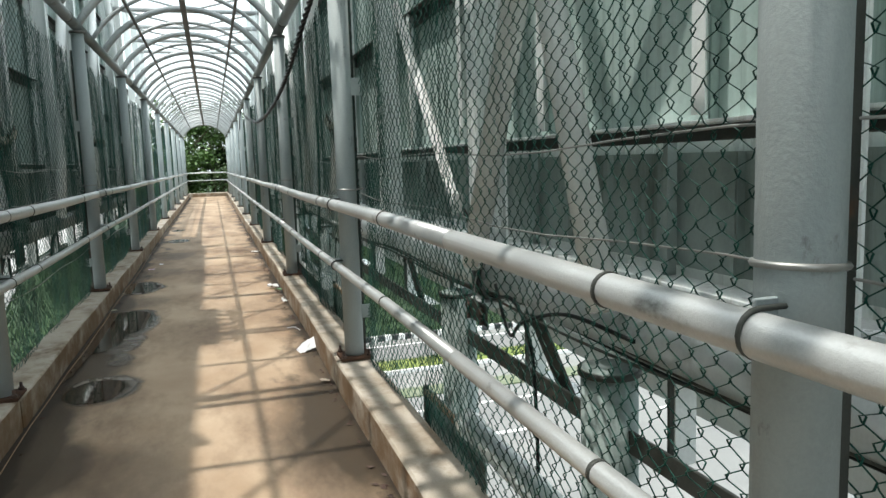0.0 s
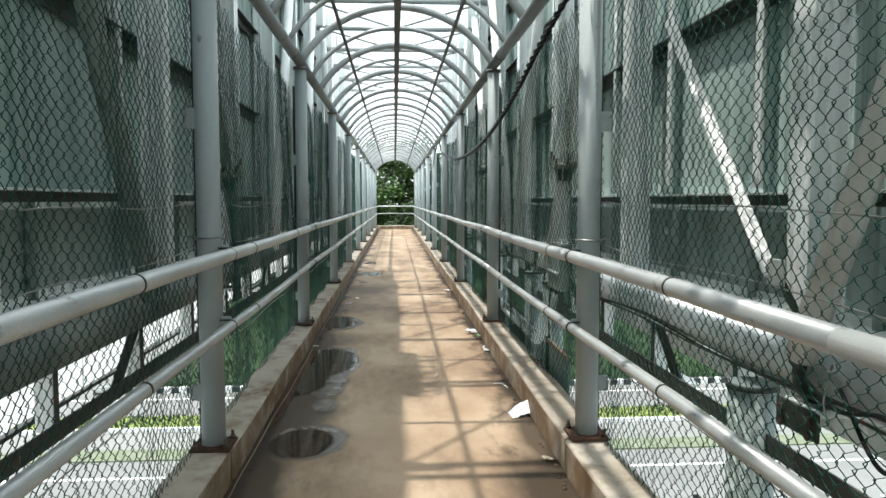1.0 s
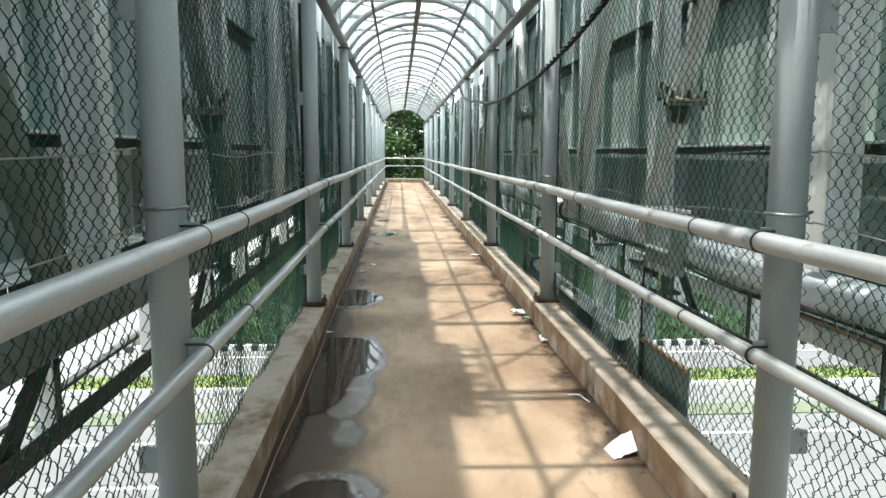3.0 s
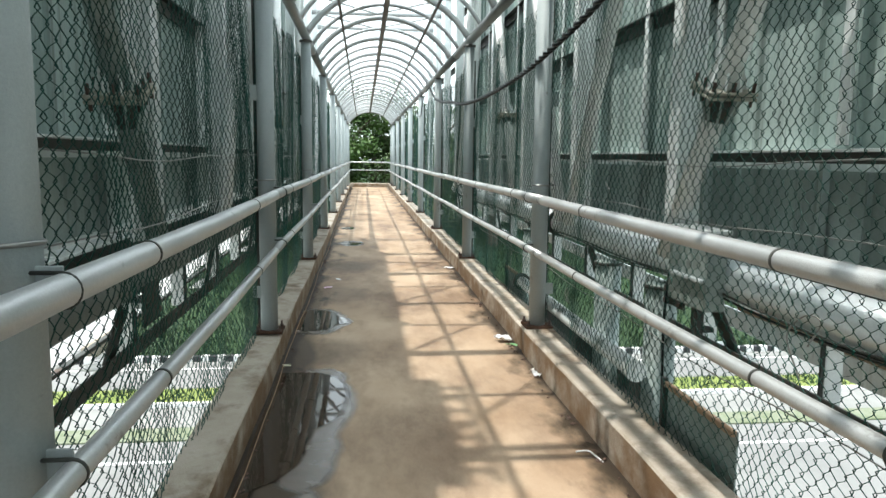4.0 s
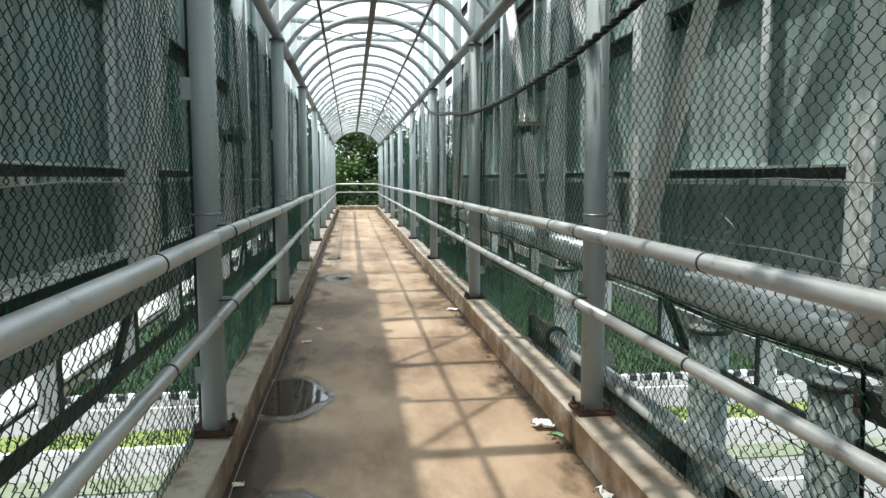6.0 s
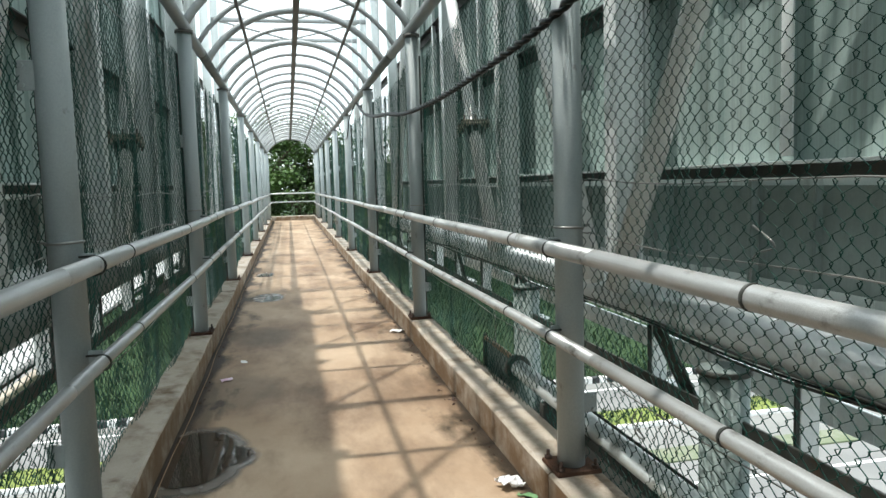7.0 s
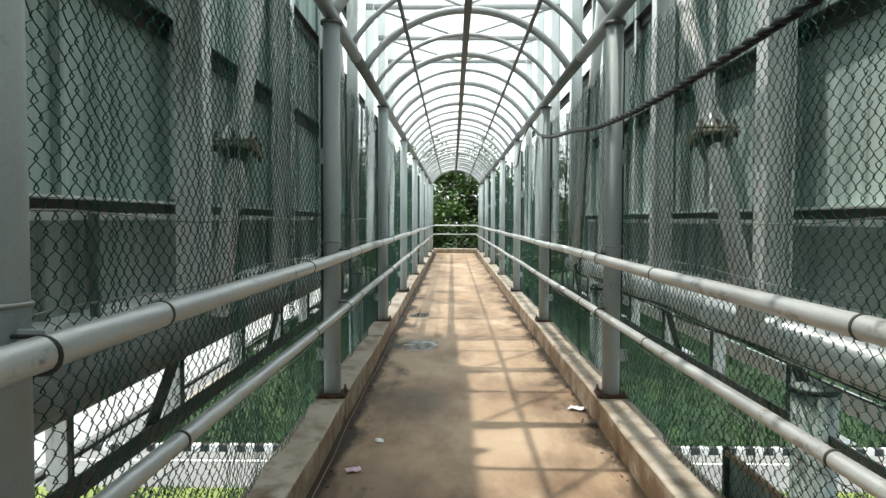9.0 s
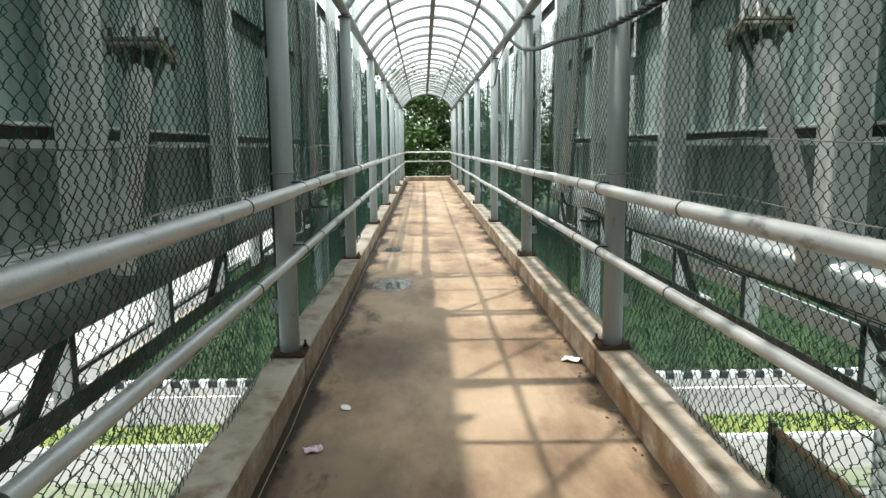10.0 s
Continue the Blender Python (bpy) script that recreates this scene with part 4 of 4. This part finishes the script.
# ---- twisted cable along the eave ----
keys = [(1.0, 15.35, 2.83), (0.945, 13.7, 2.49), (0.93, 12.4, 2.315), (0.925, 11.1, 2.215), (0.925, 10.0, 2.11), (0.925, 8.9, 2.065), (0.925, 7.8, 2.056), (0.925, 6.4, 2.09), (0.925, 5.6, 2.15), (0.925, 4.9, 2.22), (0.925, 4.4, 2.29), (0.925, 3.85, 2.38), (0.93, 3.3, 2.49), (0.94, 2.4, 2.63), (0.97, 1.2, 2.80)]
cable = thing("twisted_cable", "black twisted power cable slung along the posts", "cable", (1.0, 8.0, 2.2))
line = curve_pts(keys, 26)
for ph in (0.0, math.pi):
    run, strand = 0.0, []
    for i, p in enumerate(line):
        if i:
            run += (p - line[i - 1]).length
        a = 2 * math.pi * run / 0.24 + ph
        strand.append(p + Vector((0.0115 * math.cos(a), 0, 0.0115 * math.sin(a))))
    wpart("strand", Build().path(strand, 0.0120, 8), M_CABLE, cable)
for y in (1.2, 15.3):
    wpart("tie", Build().ring((EAVE_X, y, EAVE_Z), (0, 1, 0), 0.058, 0.006, 14, 6), M_TIE, cable, "pale wire tie")
wpart("tail", Build().path(curve_pts([(1.0, 15.35, 2.83), (0.93, 15.9, 2.60), (0.93, 16.6, 2.32), (0.95, 18.0, 2.45), (0.98, 19.4, 2.84)], 8), 0.010, 6), M_CABLE, cable)
flex = thing("floor_cable", "thin tan cable lying along the foot of the kerb", "cable", (-0.855, 10, 0.006))
wpart("cord", Build().path([(-0.853 + 0.008 * math.sin(1.7 * y) + 0.004 * math.sin(5.1 * y), y, 0.006) for y in [-3 + 0.35 * k for k in range(100)]], 0.0028, 6), M_PLANK, flex)

loose = thing("hanging_cable", "black cable drooping in loops behind the mesh", "cable", (1.22, 0.1, 0.9))
for pts in ([(1.24, 0.75, 0.93), (1.20, 0.45, 0.86), (1.19, 0.20, 0.90), (1.18, 0.02, 0.78), (1.18, -0.02, 0.5), (1.19, 0.0, 0.2), (1.2, 0.02, -0.1)], [(1.25, 0.5, 0.9), (1.2, 0.25, 0.76), (1.18, 0.08, 0.84), (1.2, -0.2, 0.92), (1.25, -0.5, 0.9)], [(1.25, 4.3, 0.88), (1.2, 4.22, 0.6), (1.2, 4.2, 0.2), (1.2, 4.22, -0.1)]):
    wpart("strand", Build().path(curve_pts(pts, 8), 0.007, 6), M_CABLE, loose)

# ---- puddles ----


def pool(name, ovals, z, seed, material, fade):
    """A flat pool: the joined outline of a few ovals (x, y, rx, ry), stopped by the kerb; depth grows from its edge over fade metres."""
    y0, y1 = min(o[1] - o[3] for o in ovals), max(o[1] + o[3] for o in ovals)
    n, m, vs, ds = 80, 12, [], []
    mid = ovals[0][0]
    for i in range(n + 1):
        y = y0 + (y1 - y0) * (0.5 - 0.5 * math.cos(math.pi * i / n))
        lo, hi = 9.0, -9.0
        for x, c, rx, ry in ovals:
            q = 1 - ((y - c) / ry) ** 2
            if q >= 0:
                w = rx * math.sqrt(q)
                lo, hi = min(lo, x - w), max(hi, x + w)
        if hi < lo:
            lo = hi = mid
        mid = (lo + hi) / 2
        j = 0.016 * noise.noise(Vector((seed, y * 5.0, 0))) + 0.007 * noise.noise(Vector((seed, y * 17.0, 4)))
        lo, hi = max(lo + j, -0.868), max(hi + j, -0.867)
        for k in range(m + 1):
            x = lo + (hi - lo) * k / m
            edge = min(hi - x, (x - lo) if lo > -0.86 else 9.0, (y - y0) * 0.7, (y1 - y) * 0.7)
            ds.append(max(0.0, min(1.0, edge / fade)))
            vs.append((x, y, z))
    w = m + 1
    me = raw_mesh(name, vs, [(i * w + k, i * w + k + 1, (i + 1) * w + k + 1, (i + 1) * w + k) for i in range(n) for k in range(m)], material, True)
    me.attributes.new("depth", "FLOAT", "POINT").data.foreach_set("value", ds)
    return me


# silt outline and water outline of each pool
PUDDLES = (
    (((-0.57, 2.84, 0.265, 0.36),), ((-0.60, 2.80, 0.20, 0.26),)),
    (((-0.60, 4.95, 0.285, 0.72), (-0.60, 4.18, 0.22, 0.42), (-0.54, 3.58, 0.13, 0.22)), ((-0.63, 5.0, 0.245, 0.52), (-0.76, 4.5, 0.20, 0.65), (-0.85, 4.3, 0.08, 1.25))),
    (((-0.72, 7.06, 0.30, 0.55), (-0.55, 7.02, 0.195, 0.2)), ((-0.74, 7.08, 0.24, 0.42), (-0.58, 7.04, 0.16, 0.16))),
    (((-0.50, 12.75, 0.24, 0.42),), ((-0.46, 12.7, 0.12, 0.20),)),
    (((-0.62, 15.3, 0.19, 0.32),), ((-0.60, 15.3, 0.12, 0.20),)),
)
for k, (silt, water) in enumerate(PUDDLES):
    x, y = water[0][:2]
    pud = thing("puddle", "shallow rain puddle with a grey silt rim on the deck", "puddle", (x, y, 0), group="puddles")
    part("silt", pool("silt", silt, 0.0030, k + 3, M_SILT, 0.10), None, pud, "grey dried silt rim", at=(-x, -y, 0))
    part("water", pool("water", water, 0.0055, k + 9, M_WATER, 0.02), None, pud, at=(-x, -y, 0))

# ---- litter ----


def scrap(name, label, at, wide, long, seed, crumple, mat, turn=0.0, n=9):
    vs = []
    for lift in (0.0, 0.0015):
        for i in range(n):
            for j in range(n):
                u, v = (i / (n - 1) - 0.5) * wide, (j / (n - 1) - 0.5) * long
                h = noise.noise(Vector((u * 22 + seed, v * 22, seed * 1.7)))
                h2 = noise.noise(Vector((u * 45, v * 45 + seed, 3.1))) + 0.5 * noise.noise(Vector((u * 110, v * 110 + seed, 7.7)))
                vs.append((u + crumple * 0.4 * h2, v + crumple * 0.4 * h, 0.004 + crumple * (0.75 + h * 0.9 + h2 * 0.4) + lift))
    low = min(v[2] for v in vs)
    vs = [(a, b, c - low + 0.001) for a, b, c in vs]
    fs = []
    for l in range(2):
        for i in range(n - 1):
            for j in range(n - 1):
                q = (l * n * n + i * n + j, l * n * n + i * n + j + 1, l * n * n + (i + 1) * n + j + 1, l * n * n + (i + 1) * n + j)
                fs.append(q if l else q[::-1])
    rim = [(0, j) for j in range(n)] + [(i, n - 1) for i in range(1, n)] + [(n - 1, j) for j in reversed(range(n - 1))] + [(i, 0) for i in reversed(range(1, n - 1))]
    idx = [i * n + j for i, j in rim]
    fs += [(idx[k], idx[(k + 1) % len(idx)], idx[(k + 1) % len(idx)] + n * n, idx[k] + n * n) for k in range(len(idx))]
    ob = thing(name, label, "litter", at, mesh=raw_mesh(name, vs, fs, mat, False))
    ob.rotation_euler = (0, 0, turn)
    return ob


# a thin wrapper with its foot on the deck and its far edge against the kerb
n, vs = 10, []
foot_a, foot_b, edge_a, edge_b = Vector((0.720, 3.31, 0.003)), Vector((0.738, 3.185, 0.003)), Vector((0.862, 3.33, 0.086)), Vector((0.860, 3.225, 0.028))
for lift in (0.0, 0.0015):
    for i in range(n):
        for j in range(n):
            u, v = i / (n - 1), j / (n - 1)
            p = foot_a.lerp(foot_b, v).lerp(edge_a.lerp(edge_b, v), u ** 1.15)
            p.z += 0.020 * math.sin(math.pi * u) * math.sin(math.pi * min(1.0, v + 0.2)) + 0.012 * u * (1 - u) * noise.noise(Vector((u * 5, v * 6, 2.2))) * 4 + lift
            vs.append(tuple(p))
fs = []
for k in range(2):
    for i in range(n - 1):
        for j in range(n - 1):
            q = (k * n * n + i * n + j, k * n * n + i * n + j + 1, k * n * n + (i + 1) * n + j + 1, k * n * n + (i + 1) * n + j)
            fs.append(q if k else q[::-1])
thing("plastic_wrapper", "thin white plastic wrapper leaning against the kerb", "litter", mesh=raw_mesh("plastic_wrapper", vs, fs, M_BAG, False))
scrap("plastic_bag", "crumpled white plastic bag on the deck", (0.785, 6.26, 0.001), 0.12, 0.10, 5, 0.036, M_BAG, 0.2, 20)
scrap("green_wrapper", "small green wrapper beside a plastic bag", (0.83, 6.14, 0.001), 0.028, 0.10, 8, 0.010, M_GREENLIT, 0.9)
scrap("crushed_cup", "crushed white paper cup by the kerb", (0.835, 5.34, 0.001), 0.06, 0.07, 11, 0.035, M_PAPER, 0.4)
scrap("paper_scrap", "torn white paper on the deck by the kerb", (0.80, 10.0, 0.001), 0.09, 0.12, 13, 0.02, M_PAPER, 1.1)
scrap("sweet_wrapper", "pink and white sweet wrapper on the deck", (-0.695, 8.66, 0.001), 0.085, 0.07, 17, 0.018, M_PINK, 0.3)
scrap("paper_scrap", "small stained paper by a post", (0.81, 2.42, 0.001), 0.05, 0.07, 23, 0.018, M_KERB, 0.3)
scrap("paper_scrap", "small pale scrap near the kerb", (-0.60, 9.2, 0.001), 0.05, 0.05, 29, 0.012, M_PAPER, 0.3)
scrap("plastic_scrap", "flat pale yellow-green plastic square by the kerb", (-0.835, 5.70, 0.001), 0.055, 0.055, 31, 0.008, M_LIME, 0.15)
thing("drinking_straw", "bent white drinking straw on the deck", "litter", (0.78, 4.05, 0.0), mesh=Build().path([(-0.05, 0.05, 0.005), (0.0, 0.055, 0.005), (0.02, 0.045, 0.005), (0.045, -0.08, 0.005)], 0.004, 6).mesh("drinking_straw", M_PAPER))
rng = random.Random(77)
vs, fs = [], []
for k in range(420):
    side = 1 if k % 4 else -1
    x = (0.845 - abs(rng.gauss(0, 0.035))) if side > 0 else (-0.845 + abs(rng.gauss(0, 0.025)))
    y, a, r = rng.uniform(-3, 24), rng.uniform(0, 6.28), rng.uniform(0.004, 0.016)
    n = len(vs)
    for j in range(4):
        b = a + j * math.pi / 2
        q = r * (1.6 if j % 2 else 0.7)
        vs.append((x + q * math.cos(b), y + q * math.sin(b), 0.001 + rng.uniform(0, 0.008)))
    vs.append((x, y, 0.010 + rng.uniform(0, 0.006)))
    fs += [(n, n + 1, n + 4), (n + 1, n + 2, n + 4), (n + 2, n + 3, n + 4), (n + 3, n, n + 4)]
thing("debris", "dry leaf bits and grit gathered along the kerb", "debris", kind="stuff", mesh=raw_mesh("debris", vs, fs, M_BOLT, False))

# ---- ground, roads ----


def smooth(a, b, t):
    t = max(0.0, min(1.0, (t - a) / (b - a)))
    return t * t * (3 - 2 * t)


def ground_z(x, y):
    side = 1 - (smooth(7.8, 11.3, -x) if x < 0 else smooth(14.0, 44.0, x))
    z = ROAD_Z - 0.06 + smooth(29.9, 39.0, y) * 4.6 * side
    if side > 0 and y > 30.2:
        z += 0.12 * noise.noise(Vector((x * 0.5, y * 0.5, 0)))
    return z


xs = [-600, -200, -90, -60, -40, -28, -20, -16] + [-14 + 0.75 * k for k in range(40)] + [17, 19, 22, 26, 30, 42, 60, 90, 200, 600]
ys = [-500, -150, -60, -25, 0, 15, 22, 26, 29, 29.9] + [30.2 + 0.7 * k for k in range(30)] + [53, 58, 66, 80, 120, 250, 700]
vs = [(x, y, ground_z(x, y)) for y in ys for x in xs]
n = len(xs)
fs = [(j * n + i, j * n + i + 1, (j + 1) * n + i + 1, (j + 1) * n + i) for j in range(len(ys) - 1) for i in range(n - 1)]
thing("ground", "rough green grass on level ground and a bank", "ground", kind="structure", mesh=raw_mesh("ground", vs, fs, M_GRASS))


def slab(name, label, x0, x1, y0, y1, top, mat, deep=0.08):
    thing(name, label, "road", kind="structure", mesh=Build().box((x0, y0, ROAD_Z + top - deep), (x1, y1, ROAD_Z + top), 0.01).mesh(name, mat))


slab("road", "pale sunlit concrete carriageway", -120, 120, -40, 22.1, 0.0, M_ROAD)
slab("road", "narrow grey service lane", -120, 120, 22.45, 24.4, 0.0, M_GREY)
slab("road", "pale sunlit concrete carriageway below a bank", -120, 120, 26.05, 29.65, 0.0, M_ROAD)
slab("road", "pale side road beside the grass bank", -45, -11.6, 29.66, 140, -0.004, M_ROAD)
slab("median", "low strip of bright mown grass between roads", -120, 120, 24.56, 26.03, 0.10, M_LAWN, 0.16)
slab("median_edge", "white painted edge stone of the median", -120, 120, 24.42, 24.55, 0.13, M_WHITE, 0.2)
slab("verge", "strip of thin weeds between lanes", -120, 120, 21.45, 22.44, 0.05, M_VERGE, 0.1)
thing("bank_wall", "low beige stone edge of the side road", "wall", kind="structure", mesh=Build().box((-11.55, 30.2, ROAD_Z - 0.1), (-11.15, 60, ROAD_Z + 0.55), 0.05).mesh("bank_wall", M_STONE))
marks = Build().box((-120, 28.68, ROAD_Z + 0.001), (120, 28.82, ROAD_Z + 0.006)).box((-120, 19.95, ROAD_Z + 0.001), (120, 20.1, ROAD_Z + 0.006))
for k in range(-9, 10):
    marks.box((7.5 * k - 1.5, 17.2, ROAD_Z + 0.001), (7.5 * k + 1.5, 17.35, ROAD_Z + 0.006))
thing("road_marking", "white painted lane lines", "road marking", kind="structure", mesh=marks.mesh("road_marking", M_WHITE))
striped = thing("kerb_striped", "kerb painted in black and white blocks at the foot of the bank", "kerb", (0, 29.8, ROAD_Z), kind="structure")
stone = {c: Build().box((-0.158, -0.12, -0.05), (0.158, 0.12, 0.24), 0.02).mesh("kerb_stone", M_WHITE if c else M_BLACK) for c in (0, 1)}
for k in range(116):
    part("kerb_stone", stone[k % 2], None, striped, at=(-12.7 + 0.32 * k, 0, 0))
slab("gutter", "dark damp gutter below the striped kerb", -12.8, 40.0, 29.0, 29.66, 0.006, M_GREY, 0.05)
for y in (-4.6, 31.2):
    pier = thing("bridge_pier", "plain concrete pier under the deck", "pier", (0, y, ROAD_Z - 0.1))
    part("shaft", Build().box((-0.4, -0.3, -1.0), (0.4, 0.3, -ROAD_Z - 0.5), 0.03), M_KERB, pier)
    part("crosshead", Build().box((-1.0, -0.35, -ROAD_Z - 0.499), (1.0, 0.35, -ROAD_Z - 0.061), 0.03), M_KERB, pier)

# ---- grass blades and trees ----
rng = random.Random(3)
vs, fs = [], []
for k in range(22000):
    if k % 5 == 0:
        x, y = rng.uniform(-30, 30), rng.uniform(24.6, 26.0)
        z, h = ROAD_Z + 0.10, rng.uniform(0.08, 0.22)
    else:
        x, y = rng.uniform(-11.5, 25.0), 30.0 + 10 * rng.random() ** 1.3
        z, h = ground_z(x, y), rng.uniform(0.15, 0.42)
    a, w = rng.uniform(0, 3.14), rng.uniform(0.02, 0.05)
    n = len(vs)
    dx, dy = w * math.cos(a), w * math.sin(a)
    lx, ly = rng.gauss(0, 0.12), rng.gauss(0, 0.12)
    vs += [(x - dx, y - dy, z - 0.02), (x + dx, y + dy, z - 0.02), (x + lx, y + ly, z + h)]
    fs.append((n, n + 1, n + 2))
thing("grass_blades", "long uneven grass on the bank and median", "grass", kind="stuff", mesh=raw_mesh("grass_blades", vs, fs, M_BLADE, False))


def tree(x, y, z, high, spread, seed, leaves, size):
    rng = random.Random(seed)
    t = thing("tree", "leafy broad-crowned tree on the grass bank", "tree", (x, y, z), group="trees behind the bridge end")
    b = Build()
    top = Vector((rng.uniform(-0.4, 0.4), rng.uniform(-0.4, 0.4), high * 0.62))
    b.path(curve_pts([(0, 0, -0.3), (0.1, 0.05, high * 0.25), top], 5), [0.30 - 0.19 * k / 10 for k in range(11)], 9)
    tips = []
    for k in range(11):
        a = 2.4 * k
        st = Vector((0.1, 0.05, high * 0.22)).lerp(top, rng.uniform(0.0, 1.0))
        end = Vector((spread * rng.uniform(0.45, 0.95) * math.cos(a), spread * rng.uniform(0.45, 0.95) * math.sin(a), high * rng.uniform(0.35, 0.97)))
        mid = st.lerp(end, 0.5) + Vector((0, 0, 0.25))
        b.path(curve_pts([st, mid, end], 4), [0.10 - 0.08 * j / 8 for j in range(9)], 6)
        tips += [mid, end, end.lerp(mid, 0.5)]
    part("trunk", b, M_BARK, t)
    vs, fs = [], []
    for k in range(90):
        c = rng.choice(tips) + Vector((rng.gauss(0, 0.5), rng.gauss(0, 0.5), rng.gauss(0, 0.45)))
        rad = rng.uniform(0.35, 0.95)
        for j in range(leaves // 90):
            d = Vector((rng.gauss(0, 1), rng.gauss(0, 1), rng.gauss(0, 0.8))).normalized() * rad * rng.random() ** 0.4
            p, l = c + d, size * rng.uniform(0.6, 1.3)
            ax = (Vector((rng.gauss(0, 1), rng.gauss(0, 1), rng.gauss(-0.5, 0.6)))).normalized()
            sd = ax.cross(Vector((rng.gauss(0, 0.4), rng.gauss(0, 0.4), 1))).normalized() * l * 0.32
            n = len(vs)
            vs += [p, p + ax * l * 0.5 + sd, p + ax * l, p + ax * l * 0.5 - sd]
            fs.append((n, n + 1, n + 2, n + 3))
    part("crown", raw_mesh("crown", [tuple(v) for v in vs], fs, M_LEAF, False), None, t)
    return t


t1 = tree(-1.6, 39.5, ground_z(-1.6, 39.5), 7.2, 3.3, 5, 9000, 0.20)
t2 = tree(2.2, 41.0, ground_z(2.2, 41.0), 7.4, 3.5, 9, 9000, 0.22)
for x, y, k, turn in ((-5.5, 36.5, 0, 1.0), (6.3, 37, 1, 2.0), (-7.0, 38.5, 1, 3.3), (8.4, 38.0, 0, 0.4), (8.0, 41, 1, 2.9), (-7.6, 41, 0, 5.1), (-6.5, 45, 1, 0.5), (9.5, 46, 0, 3.0), (0.3, 43.5, 0, 4.0), (-3.6, 45, 1, 5.0), (4.5, 46, 0, 2.4)):
    copy_thing((t1, t2)[k], pose(x, y, ground_z(x, y), 0, 0, math.degrees(turn)))
for k in range(26):
    a = radians(-75 + 6 * k)
    d = 95 + 18 * math.sin(5.1 * k)
    x, y = d * math.sin(a), d * math.cos(a)
    if -48 < x < 44 and y < 60:
        continue
    copy_thing((t1, t2)[k % 2], pose(x, y, ROAD_Z - 0.06, 0, 0, 57 * k))
bush = thing("shrub", "low leafy shrub behind the end rail", "shrub", (0.3, 37.3, ground_z(0.3, 37.3)), group="shrubs behind the end rail")
rng = random.Random(15)
b = Build()
vs, fs = [], []
for k in range(16):
    a = rng.uniform(0, 6.28)
    end = Vector((rng.uniform(0.3, 1.3) * math.cos(a), rng.uniform(0.2, 0.8) * math.sin(a), rng.uniform(1.2, 4.2)))
    b.path(curve_pts([(0, 0, -0.2), end * 0.5 + Vector((0, 0, 0.2)), end], 4), [0.035 - 0.027 * j / 8 for j in range(9)], 5)
    for j in range(130):
        p = end * rng.uniform(0.35, 1.05) + Vector((rng.gauss(0, 0.28), rng.gauss(0, 0.28), rng.gauss(0, 0.28)))
        ax = Vector((rng.gauss(0, 1), rng.gauss(0, 1), rng.gauss(-0.3, 0.6))).normalized()
        l = rng.uniform(0.10, 0.24)
        sd = ax.cross(Vector((rng.gauss(0, 0.4), rng.gauss(0, 0.4), 1))).normalized() * l * 0.34
        n = len(vs)
        vs += [tuple(p), tuple(p + ax * l * 0.5 + sd), tuple(p + ax * l), tuple(p + ax * l * 0.5 - sd)]
        fs.append((n, n + 1, n + 2, n + 3))
part("stems", b, M_BARK, bush)
part("leaves", raw_mesh("leaves", vs, fs, M_LEAF, False), None, bush)
for x, y, turn in ((-1.5, 37.6, 70), (1.9, 37.8, 200), (-3.2, 38.0, 140), (3.6, 38.2, 300)):
    copy_thing(bush, pose(x, y, ground_z(x, y), 0, 0, turn))
